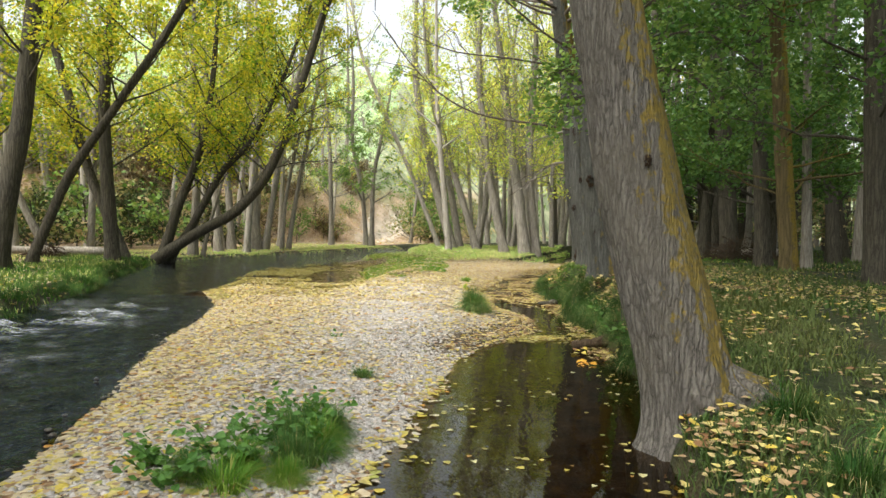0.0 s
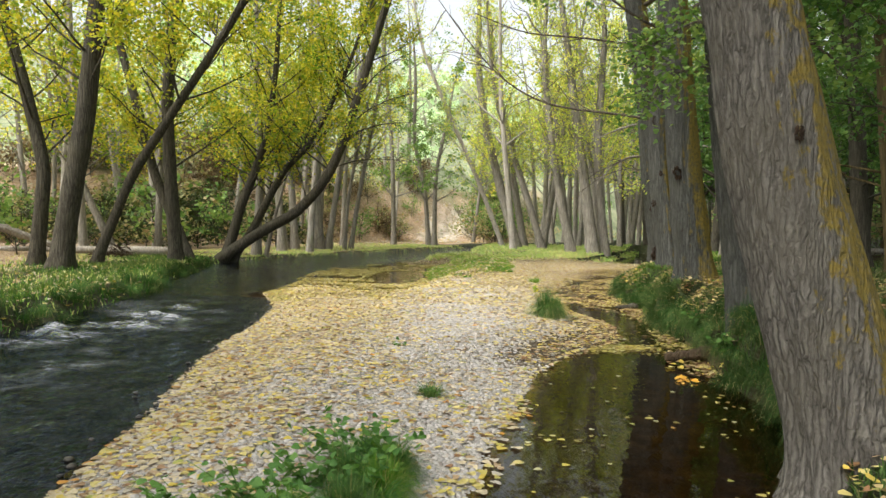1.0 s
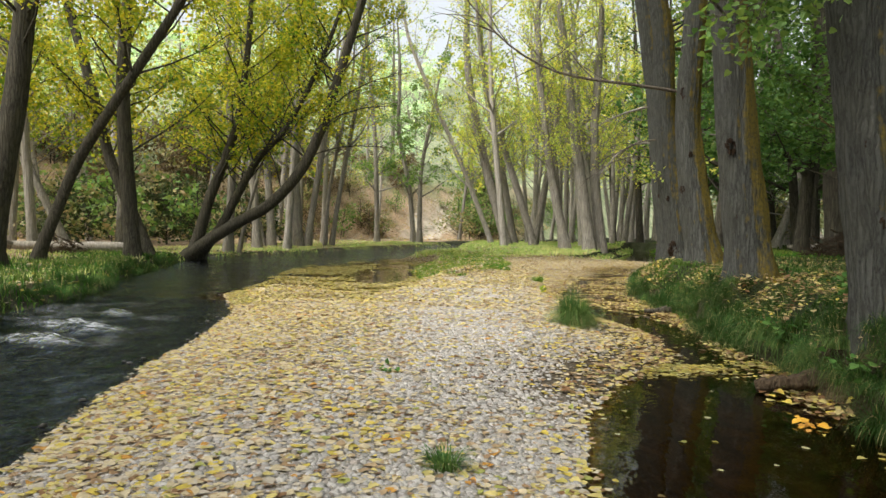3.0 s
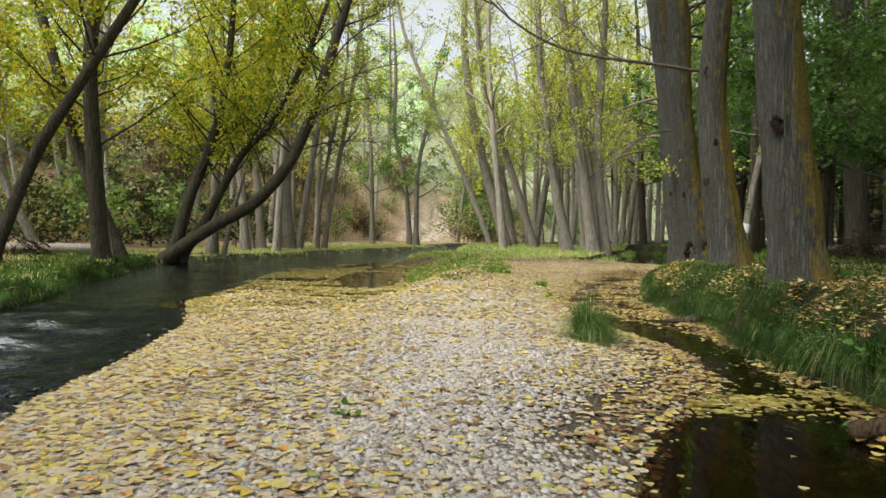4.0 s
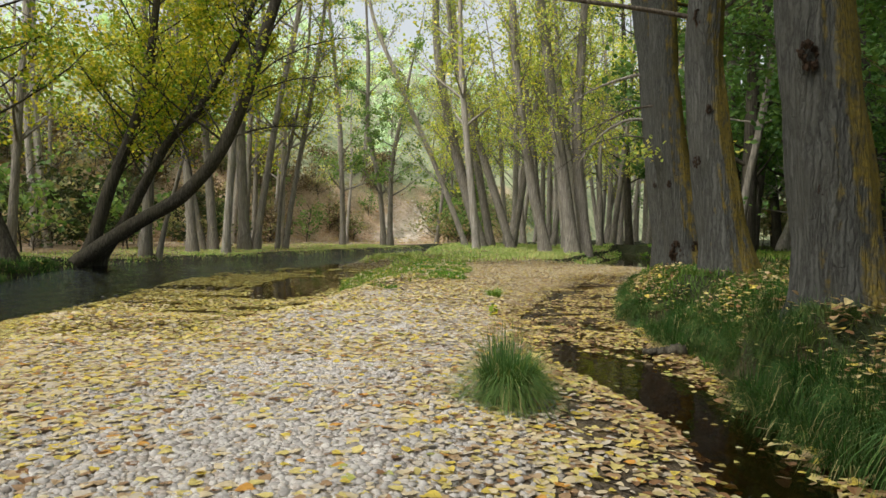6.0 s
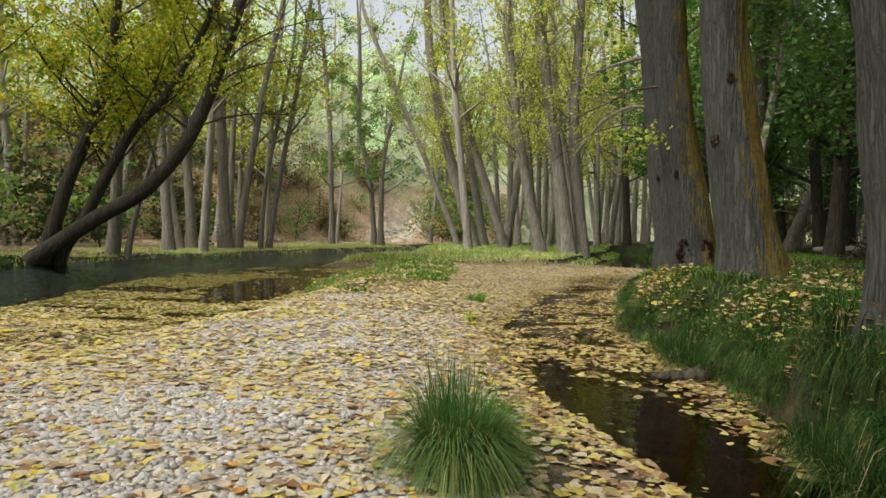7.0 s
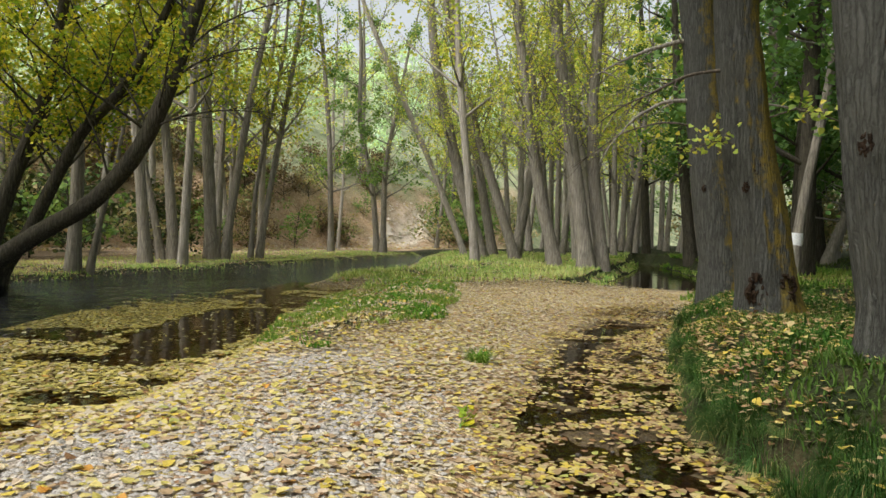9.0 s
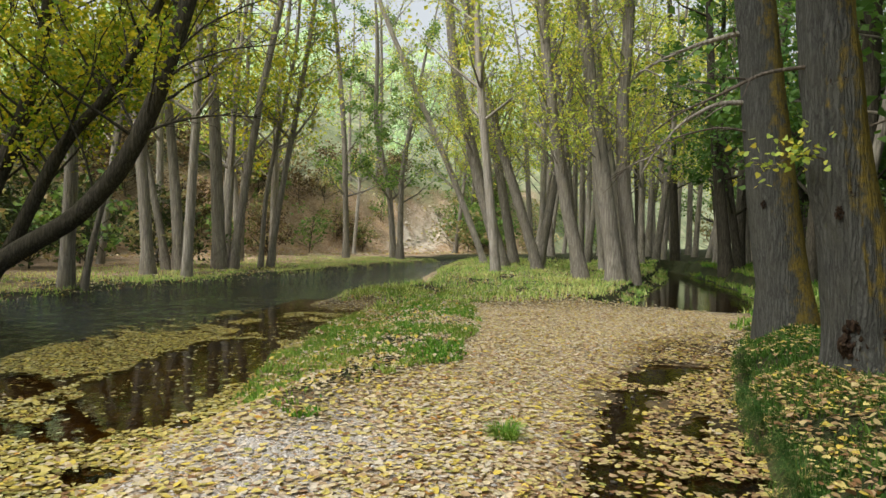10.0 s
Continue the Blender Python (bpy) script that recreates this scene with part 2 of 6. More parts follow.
gravel = m.ramp(cellcol, [(0, (0.32, 0.3, 0.28)), (0.4, (0.48, 0.45, 0.42)), (0.8, (0.58, 0.54, 0.48)), (1, (0.38, 0.31, 0.23))])
gravel = m.mix(m.ramp(m.noise(v, 0.9, 4), [(0.45, (0, 0, 0)), (0.65, (0.4, 0.4, 0.4))]), gravel, (0.4, 0.31, 0.18))
gravel = m.mix(0.7, gravel, m.ramp(cell.outputs["Distance"], [(0.15, (1.1, 1.1, 1.1)), (0.75, (0.4, 0.37, 0.33))]), "MULTIPLY")
strewn = m.n("TexVoronoi", Vector=v, Scale=21.0)
sc = m.n("SeparateColor", Color=strewn.outputs["Color"])
carpet = m.ramp(sc.outputs[0], [(0, (0.5, 0.42, 0.29)), (0.2, (0.54, 0.43, 0.14)), (0.36, (0.36, 0.26, 0.15)), (0.52, (0.55, 0.45, 0.34)), (0.68, (0.26, 0.16, 0.09)), (0.73, (0.6, 0.5, 0.26)), (0.9, (0.46, 0.32, 0.2))], "CONSTANT")
carpet = m.mix(0.8, carpet, m.ramp(strewn.outputs["Distance"], [(0.2, (1.1, 1.1, 1.1)), (0.7, (0.55, 0.5, 0.44))]), "MULTIPLY")
lies = m.math("LESS_THAN", sc.outputs[1], zone_fac("strewn"))
gravel = m.mix(lies, gravel, carpet)
soil = m.ramp(m.noise(v, 3.5, 6), [(0.3, (0.014, 0.02, 0.007)), (0.5, (0.028, 0.036, 0.012)), (0.72, (0.06, 0.046, 0.024))])
leafcell = m.n("TexVoronoi", Vector=v, Scale=11.0)
lc = m.n("SeparateColor", Color=leafcell.outputs["Color"]).outputs[0]
# Slope, cliff and scrub are lightened: far light and haze are in the colours.
slope = m.ramp(lc, [(0, (0.36, 0.24, 0.15)), (0.35, (0.62, 0.45, 0.31)), (0.7, (0.5, 0.35, 0.22)), (1, (0.72, 0.57, 0.42))])
slope = m.mix(m.ramp(m.noise(v, 0.35, 5), [(0.5, (0, 0, 0)), (0.7, (0.55, 0.55, 0.55))]), slope, m.ramp(m.noise(v, 2, 4), [(0.35, (0.05, 0.065, 0.022)), (0.65, (0.13, 0.115, 0.06))]))
cliff = m.ramp(m.noise(m.coords((1, 1, 2.2)), 1.1, 8, 0.65), [(0.28, (0.3, 0.24, 0.17)), (0.42, (0.6, 0.52, 0.43)), (0.58, (0.74, 0.67, 0.58)), (0.72, (0.8, 0.75, 0.68))])
cliff = m.mix(m.ramp(m.noise(v, 2.4, 6, 0.7), [(0.52, (0, 0, 0)), (0.62, (0.8, 0.8, 0.8))]), cliff, (0.2, 0.22, 0.1))
bed = m.ramp(m.noise(v, 5, 5), [(0.3, (0.025, 0.018, 0.009)), (0.55, (0.07, 0.05, 0.025)), (0.75, (0.15, 0.115, 0.06))])
col = m.mix(zone_fac("soil"), gravel, soil)
col = m.mix(zone_fac("slope"), col, slope)
col = m.mix(zone_fac("scrub"), col, m.ramp(m.noise(v, 1.3, 6), [(0.3, (0.16, 0.2, 0.11)), (0.55, (0.3, 0.33, 0.19)), (0.75, (0.46, 0.42, 0.29))]))
col = m.mix(zone_fac("cliff"), col, cliff)
col = m.mix(zone_fac("bed"), col, bed)
col = m.mix(zone_fac("algae"), col, m.ramp(m.noise(v, 3, 6), [(0.32, (0.04, 0.03, 0.01)), (0.48, (0.16, 0.125, 0.035)), (0.7, (0.3, 0.24, 0.07))]))
slate = m.ramp(m.noise(m.coords((1, 0.5, 1)), 4, 6), [(0.3, (0.03, 0.03, 0.027)), (0.55, (0.08, 0.075, 0.06)), (0.75, (0.16, 0.145, 0.1))])
col = m.mix(zone_fac("slate"), col, slate)
hgt = m.math("ADD", m.math("MULTIPLY", cell.outputs["Distance"], -1.2), m.noise(v, 12, 5))
GROUND = m.done(m.principled(col, 0.9, m.bump(hgt, 0.7, 0.03), 0.2))


def water(name, tint, ripple, scale, rough, stretch, deep=0.05, sheen=(0.9, 0.96, 1, 1)):
    m = Mat(name)
    v = m.coords(stretch)
    h = m.math("ADD", m.noise(v, scale, 3, 0.5), m.math("MULTIPLY", m.noise(v, scale * 3.3, 2), 0.35))
    nrm = m.bump(h, ripple, deep)
    fres = m.n("Fresnel", IOR=1.33, Normal=nrm)
    tr = m.n("BsdfTransparent", Color=(*tint, 1))
    gl = m.n("BsdfGlossy", Color=sheen, Roughness=rough, Normal=nrm)
    mx = m.n("MixShader", Fac=fres.outputs[0], i1=tr.outputs[0], i2=gl.outputs[0])
    return m, mx.outputs[0]


# Gloss tints put sky blue into the streams' reflection and dim still water's.
m, sh = water("still_water", (0.38, 0.265, 0.12), 0.1, 3.0, 0.03, (1, 0.6, 1), 0.05, (0.86, 0.86, 0.8, 1))
STILL = m.done(sh)
m, sh = water("running_water", (0.27, 0.265, 0.26), 1.0, 7.0, 0.05, (1, 0.5, 1), 0.13, (0.7, 0.82, 1.0, 1))
fa = m.n("Attribute")
fa.attribute_name = "foam"
fo = m.math("MULTIPLY", fa.outputs["Fac"], m.ramp(m.noise(m.coords((0.5, 1.3, 1)), 12, 7, 0.8), [(0.45, (0, 0, 0)), (0.68, (0.85, 0.85, 0.85))]), True)
foam = m.principled((0.8, 0.83, 0.85), 0.6, None, 0.3)
RUNNING = m.done(m.n("MixShader", Fac=fo, i1=sh, i2=foam).outputs[0])
m, sh = water("calm_stream", (0.4, 0.3, 0.18), 0.8, 6.0, 0.04, (0.8, 0.6, 1), 0.1, (0.8, 0.88, 1.0, 1))
CALM = m.done(sh)

# ---- mesh helpers ----
def mesh_np(name, verts, faces, mat, smooth=True):
    """A mesh from arrays: verts (n, 3), faces (m, k)."""
    verts, faces = np.asarray(verts, np.float32), np.asarray(faces, np.int32)
    me = bpy.data.meshes.new(name)
    k = faces.shape[1]
    me.vertices.add(len(verts))
    me.vertices.foreach_set("co", verts.ravel())
    me.loops.add(faces.size)
    me.loops.foreach_set("vertex_index", faces.ravel())
    me.polygons.add(len(faces))
    me.polygons.foreach_set("loop_start", np.arange(0, faces.size, k, dtype=np.int32))
    me.polygons.foreach_set("use_smooth", np.full(len(faces), smooth))
    me.update(calc_edges=True)
    me.materials.append(mat)
    return me


def part(name, me, parent, label=""):
    ob = new(name, me)
    ob.parent = parent
    return tagged(ob, label)


def add_attr(me, key, values):
    me.attributes.new(key, "FLOAT", "POINT").data.foreach_set("value", np.asarray(values, np.float32))


def vnoise(x, y, scale, seed=0):
    """Smooth value noise in 0..1 on arrays."""
    x, y = np.asarray(x, float) / scale, np.asarray(y, float) / scale
    xi, yi = np.floor(x).astype(np.int64), np.floor(y).astype(np.int64)
    fx, fy = x - xi, y - yi
    fx, fy = fx * fx * (3 - 2 * fx), fy * fy * (3 - 2 * fy)

    def rnd(a, b):
        h = (a * 374761393 + b * 668265263 + seed * 1442695041) & 0xFFFFFFFF
        h = ((h ^ (h >> 13)) * 1274126177) & 0xFFFFFFFF
        return ((h ^ (h >> 16)) & 0xFFFF) / 65535.0
    a, b, c, d = rnd(xi, yi), rnd(xi + 1, yi), rnd(xi, yi + 1), rnd(xi + 1, yi + 1)
    return (a * (1 - fx) + b * fx) * (1 - fy) + (c * (1 - fx) + d * fx) * fy


def sstep(v, a, b):
    t = np.clip((np.asarray(v, float) - a) / (b - a), 0, 1)
    return t * t * (3 - 2 * t)


class Tubes:
    """Collects tapered tubes into one mesh."""

    def __init__(self):
        self.v, self.f, self.n = [], [], 0

    def add(self, pts, radii, sides=5, shape=None):
        pts, radii = np.asarray(pts, float), np.asarray(radii, float)
        n = len(pts)
        tan = np.gradient(pts, axis=0)
        tan /= np.linalg.norm(tan, axis=1)[:, None] + 1e-9
        ref = np.array([0.0, 1.0, 0.0]) if abs(tan[:, 1]).mean() < 0.8 else np.array([1.0, 0.0, 0.0])
        u = np.cross(ref, tan)
        u /= np.linalg.norm(u, axis=1)[:, None] + 1e-9
        w = np.cross(tan, u)
        ang = np.arange(sides) / sides * 2 * np.pi
        rad = radii[:, None] * np.ones(sides)
        if shape is not None:
            rad = rad * shape(ang[None, :], pts[:, 2][:, None])
        ring = pts[:, None, :] + rad[:, :, None] * (np.cos(ang)[None, :, None] * u[:, None, :] + np.sin(ang)[None, :, None] * w[:, None, :])
        i = np.arange(n - 1)[:, None] * sides + np.arange(sides)[None, :]
        j = np.arange(n - 1)[:, None] * sides + (np.arange(sides)[None, :] + 1) % sides
        self.f.append(np.stack([i, j, j + sides, i + sides], -1).reshape(-1, 4) + self.n)
        self.v.append(ring.reshape(-1, 3))
        self.n += n * sides

    def mesh(self, name, mat):
        return mesh_np(name, np.concatenate(self.v), np.concatenate(self.f), mat)


def spline(pts, n):
    """n points along a smooth curve through pts."""
    pts = np.asarray(pts, float)
    d = np.r_[0, np.cumsum(np.linalg.norm(np.diff(pts, axis=0), axis=1))]
    s = np.linspace(0, d[-1], n)
    out = np.stack([np.interp(s, d, pts[:, k]) for k in range(3)], 1)
    for _ in range(max(1, n // (2 * len(pts)))):
        out[1:-1] = (out[:-2] + 2 * out[1:-1] + out[2:]) / 4
    return out


LEAF2 = (np.array([(0, -0.5, 0), (-0.42, -0.08, 0.1), (0, 0.55, -0.05), (0.42, -0.08, 0.1)]), np.array([(0, 2, 1), (0, 3, 2)]))
LEAF6 = (np.array([(0, -0.4, 0), (0.3, -0.47, 0.03), (0.5, -0.2, 0.08), (0.34, 0.2, 0.05), (0, 0.62, -0.05), (-0.34, 0.2, 0.04), (-0.5, -0.2, 0.09), (-0.3, -0.47, 0.02)]),
         np.array([(0, 1, 2), (0, 2, 3), (0, 3, 4), (0, 4, 5), (0, 5, 6), (0, 6, 7)]))


LEAF4 = (np.array([(0, -0.45, 0), (0.47, -0.22, 0.08), (0.3, 0.25, 0.03), (0, 0.62, -0.05), (-0.3, 0.25, 0.03), (-0.47, -0.22, 0.08)]), np.array([(0, 1, 2), (0, 2, 3), (0, 3, 4), (0, 4, 5)]))


def leaf_cloud(name, pos, size, mat, rng, flat=0.3, kind=LEAF2):
    """Leaves at pos, each turned at random; flat near 1 lays them level."""
    n = len(pos)
    nrm = rng.normal(size=(n, 3)) * (1 - flat)
    nrm[:, 2] = np.abs(nrm[:, 2]) + flat * 1.2
    nrm /= np.linalg.norm(nrm, axis=1)[:, None]
    a = rng.normal(size=(n, 3))
    a -= (a * nrm).sum(1)[:, None] * nrm
    a /= np.linalg.norm(a, axis=1)[:, None]
    b = np.cross(nrm, a)
    t, f = kind
    curl = rng.uniform(-0.8, 2.0, n) if flat < 0.85 else rng.uniform(-0.5, 1.5, n) ** 2
    v = (t[None, :, 0, None] * a[:, None] + t[None, :, 1, None] * b[:, None] + (t[None, :, 2] * curl[:, None])[:, :, None] * nrm[:, None])
    v = pos[:, None, :] + v * np.broadcast_to(size, (n,))[:, None, None]
    faces = (np.arange(n) * len(t))[:, None, None] + f[None]
    return mesh_np(name, v.reshape(-1, 3), faces.reshape(-1, 3), mat, False)


def blades(name, root, length, lean, mat, rng, width=0.006, droop=0.6, steps_at=(0.0, 0.4, 0.75, 1.0), power=2.4):
    """Grass blades: tapered strips that bend over in the direction lean (n, 2)."""
    n = len(root)
    length = np.broadcast_to(length, (n,))
    side = np.stack([-lean[:, 1], lean[:, 0], np.zeros(n)], 1)
    side /= np.linalg.norm(side, axis=1)[:, None] + 1e-6
    out, w = [], np.broadcast_to(width, (n,))
    for t in steps_at:
        c = root.copy()
        c[:, :2] += lean * (t ** 1.6 * length)[:, None]
        c[:, 2] += length * (t - droop * np.linalg.norm(lean, axis=1) * t ** power)
        if t < 1:
            ww = (w * (1 - 0.55 * t))[:, None] * side
            out += [c - ww, c + ww]
        else:
            out.append(c)
    k = len(steps_at) - 1
    v = np.stack(out, 1)
    f = []
    for q in range(k - 1):
        f += [(2 * q, 2 * q + 1, 2 * q + 3), (2 * q, 2 * q + 3, 2 * q + 2)]
    f.append((2 * k - 2, 2 * k - 1, 2 * k))
    return mesh_np(name, v.reshape(-1, 3), ((np.arange(n) * (2 * k + 1))[:, None, None] + np.array(f)[None]).reshape(-1, 3), mat, True)


# ---- the lie of the land ----
WATER = -0.16


def curve(*pairs):
    t = np.array(pairs)
    return lambda y: np.interp(y, t[:, 0], t[:, 1])


shore = curve((-40, 4), (0, -0.9), (4.7, -1.8), (6.7, -2.3), (8, -2.75), (9.6, -3.15), (11.3, -3.4), (13, -3.85), (15.3, -5.0), (19, -5.4), (22, -5.9),
              (24.5, -6.2), (26, -5.8), (28, -4.9), (30, -4.5), (32, -3.6), (34.5, -3.2), (40, -3.9), (47, -4.0), (54, -3.2), (62, 0), (75, 9), (130, 60))
left_bank = curve((-40, 0), (0, -4.6), (9.3, -5.7), (12, -6.4), (14, -6.85), (15.2, -7.2), (17.8, -8.3), (21, -9.3), (24.6, -10.4), (27, -10.45), (29.2, -10.2),
                  (32.3, -9.6), (34.7, -8.9), (39.3, -7.9), (44.4, -6.95), (54, -4.9), (62, -3), (75, 5), (130, 55))
chan_left = curve((-40, -1.5), (2, -0.4), (4.8, -0.2), (5.8, 0), (7, 0.1), (8.5, 0.3), (9.5, 0.55), (10.2, 0.95), (11, 1.35), (12.2, 1.3), (13.1, 1.05),
                  (14, 0.75), (16, 0.8), (17, 0.5), (18, 0.7), (19.5, 1.0), (21, 1.1), (23, 1.8), (25, 2.8))
bank = curve((-40, 1.0), (0, 1.2), (4.6, 1.5), (6, 1.75), (7.6, 2.03), (9.7, 2.06), (11, 2.1), (12.6, 2.17), (13.6, 2.12), (14.6, 2.12), (15.3, 2.14), (15.9, 2.1), (16.4, 1.86), (17.1, 1.84), (17.9, 2.02), (19.1, 2.15), (20.7, 2.5),
             (23.3, 3.1), (25.3, 3.9), (27, 4.8), (31, 6.0), (36, 6.2), (42, 5.5), (48, 5.0))
bank_top = curve((-40, 0.2), (4, 0.18), (5.6, 0.22), (7.2, 0.38), (9, 0.47), (12, 0.45), (17, 0.45), (20, 0.33), (26, 0.3), (40, 0.35))
slope_foot = curve((-400, -150), (-60, 16), (-30, 33), (-18, 47), (-12, 59), (-4, 69), (10, 88), (40, 125), (400, 300))


def near(x, y, pts):
    """Distance in plan to a line of points."""
    best = np.full(np.shape(x), 99.0)
    for (ax, ay), (bx, by) in zip(pts, pts[1:]):
        t = np.clip(((x - ax) * (bx - ax) + (y - ay) * (by - ay)) / ((bx - ax) ** 2 + (by - ay) ** 2), 0, 1)
        best = np.minimum(best, np.hypot(x - ax - t * (bx - ax), y - ay - t * (by - ay)))
    return best


RILL = [(1.05, 14.2), (0.92, 15.1), (0.66, 15.9), (0.72, 17.0), (0.66, 17.7), (0.8, 18.5), (1.1, 19.5), (1.38, 20.5), (1.7, 21.6), (2.2, 22.8)]
SIDE_PATCHES = [[(1.05, 17.2), (1.45, 17.5), (1.8, 17.95)], [(1.4, 18.3), (1.95, 18.5)], [(3.1, 24.8), (3.75, 25.4)], [(2.0, 22.85), (2.55, 22.75)], [(1.75, 19.6), (1.95, 20.3)], [(1.3, 16.2), (1.42, 16.5)]]
POND_LEFT = curve((28.3, 4.2), (28.8, 2.8), (29.4, 1.6), (30, 2.6), (32, 3.0), (35, 3.7), (42, 5.4), (50, 6.75))
POND_RIGHT = curve((28.3, 4.2), (29.9, 5.2), (33.3, 6.2), (36, 6.6), (42.6, 7.0), (50, 6.8))


def pond_depth(x, y):
    """Distance inside the pond's outline, negative outside."""
    w = 0.25 * (vnoise(x, y, 0.6, 72) - 0.5)
    return np.where((y > 28.3) & (y < 50), np.minimum(x - POND_LEFT(y), POND_RIGHT(y) - x), -9.0) + w


chan_right = curve((-40, 9), (12.2, 2.3), (12.6, 1.95), (13.0, 1.85), (13.4, 1.75), (13.8, 1.6), (14.2, 1.4), (14.5, 1.1), (14.8, 0.6), (40, 0.6))


def rill(x, y):
    """1 in the open thread of water through the choked channel, 0 beside it."""
    w = 0.05 * (vnoise(x, y, 0.4, 71) - 0.5)
    rag = 0.3 * (vnoise(x, y, 0.22, 73) - 0.5) + 0.26 * (vnoise(x, y, 0.75, 74) - 0.5)
    a = 1 - sstep(near(x, y, RILL) + rag, 0.17, 0.27)
    b = np.maximum.reduce([1 - sstep(near(x, y, p) + rag, 0.06, 0.13) for p in SIDE_PATCHES])
    pool = sstep(chan_right(y) - x + 2 * w, -0.06, 0.06) * (y < 15)
    return np.maximum.reduce([a, b, pool])


RISE = curve((4, 0.4), (8, 0.3), (10, 0.35), (12.5, 0.7), (30, 0.75))
MOUNDS = ((2.3, 8.7, 0.44), (2.36, 9.15, 0.46), (2.6, 12.95, 0.44), (2.91, 16.45, 0.48), (3.36, 20.25, 0.34))


HOLES = ((-2.85, 17.1, 0.42, 0.3), (-2.6, 16.22, 0.34, 0.2), (-3.45, 16.6, 0.4, 0.18), (-2.45, 17.75, 0.3, 0.16), (-4.1, 17.4, 0.45, 0.2), (-3.9, 18.6, 0.5, 0.22), (-2.3, 15.55, 0.24, 0.16))


def puddle(x, y):
    """Below 1 in the open brown puddle of the backwater and in the small holes beside it, above it outside."""
    rag = 0.6 * (vnoise(x, y, 0.7, 76) - 0.5) + 0.5 * (vnoise(x, y, 0.25, 77) - 0.5)
    best = ((x + 3.48 + 0.13 * (y - 21.1)) / 0.84) ** 2 + ((y - 21.1) / 2.65) ** 2 + rag
    for a, b, u, v in HOLES:
        best = np.minimum(best, ((x - a) / u) ** 2 + ((y - b) / v) ** 2 + 1.4 * rag)
    return best


def height(x, y):
    x, y = np.broadcast_arrays(np.asarray(x, float), np.asarray(y, float))
    sm = vnoise(x, y, 0.35, 3) - 0.5
    lg = vnoise(x, y, 1.7, 4) - 0.5
    # gravel bar between the running water and the side channel
    d = x - shore(y)
    bar = WATER + np.where(d > 0, np.minimum(d * 0.17, 0.16), np.maximum(d * 0.22, -0.3))
    mat = sstep(y + 3.0 * (vnoise(x, y, 1.1, 12) - 0.5), 13.2, 16.4) * (1 - sstep(y, 27, 30)) * (1 - sstep(x + 0.5 * lg, -2.6, -1.7)) * (d > 0)
    bar = bar * (1 - mat) + (WATER - 0.03 - 0.05 * sstep(y, 21, 24) + 0.05 * lg + 0.02 * sm) * mat
    pud = puddle(x, y)
    bar = np.minimum(bar, WATER - 0.16 * (1 - np.clip(pud, 0, 2.5)))
    c = x - chan_left(y)
    shallow = sstep(y, 12.8, 15.2)
    opened = rill(x, y)
    bed = np.where(c > 0, opened * (np.maximum(-0.4 * c, -0.32) * (1 - shallow) - 0.05 * shallow) + (1 - opened) * (-0.004 + 0.03 * lg + 0.03 * sm), 0)
    chan = np.where(c > 0, WATER + bed, WATER + np.minimum(-c * 0.13, 0.3))
    gone = sstep(y, 22.5, 25)
    chan = chan * (1 - gone) + 0.05 * gone
    z = np.minimum(bar, chan) + 0.02 * sm + 0.03 * lg
    # grassy islet and meadow up the middle
    isl = sstep(1.25 - (((x + 1.9 + 0.04 * (y - 24)) / 1.35) ** 2 + ((y - 24.5) / 5.4) ** 2), 0, 0.7)
    mead = sstep(y + 0.5 * lg, 27.6, 29.5) * sstep(d, 0.1, 0.9)
    z = z + 0.09 * isl + (0.12 + 0.004 * np.clip(y - 28, 0, 60)) * mead * (1 - isl)
    pond = pond_depth(x, y)
    z = np.where(pond > -0.5, np.minimum(z, WATER - 0.3 * np.minimum(pond, 1)), z)
    # banks
    b = x - bank(y) + 0.16 * (vnoise(x, y, 0.5, 6) - 0.5)
    rb = WATER - 0.3 + 0.52 * sstep(b, -0.07, 0.07) + sstep(b, 0.02, RISE(y)) * (bank_top(y) - WATER - 0.22) + 0.07 * lg * (b > 0.2) + 0.05 * sm * (b > 0) + 0.012 * np.clip(b - 3, 0, 60)
    # the ground is raised round the feet of the old poplars
    for cx, cy, cz in MOUNDS:
        rb = np.maximum(rb, WATER - 0.3 + (cz - 1.1 * np.maximum(np.hypot(x - cx, y - cy) - 0.5, 0) - WATER + 0.3) * sstep(b, -0.14, 0.1))
    z = np.where((b > -0.2) & (pond < -0.4), np.maximum(z, rb), z)
    e = left_bank(y) - x
    lb = WATER - 0.35 + np.clip((e + 0.3) * np.where(y > 25, 0.5, 1.1), 0, np.where(y > 25, 0.46, 0.6)) + 0.006 * np.clip(e, 0, 40) + 0.05 * lg
    z = np.where(e > -0.3, np.maximum(np.where(e > 0, -9, z), lb), z)
    # valley side
    s = y - slope_foot(x)
    hill = 3.6 * sstep(s + 5 * (vnoise(x, y, 9, 8) - 0.5), 0, 9) + 0.27 * np.clip(s - 4, 0, 130) + 1.5 * (vnoise(x, y, 6, 9) - 0.5) * sstep(s, 3, 14)
    rock = sstep(s, 0.5, 2) * (1 - sstep(s, 6, 9)) * sstep(x, -10.8, -9.8) * (1 - sstep(x, -7.2, -6.2))
    hill = hill + rock * (1.6 * (vnoise(x, y, 1.9, 10) - 0.5) + 0.9 * (vnoise(x, y, 0.8, 11) - 0.5))
    return z + np.where(s > 0, hill, 0)


BARE_SPOTS = ((-1.3, 18.3, 0.75), (-0.7, 16.1, 0.6), (-1.9, 13.7, 1.0), (-0.9, 14.2, 0.9), (-0.3, 13.6, 0.75), (-1.0, 11.6, 0.9))
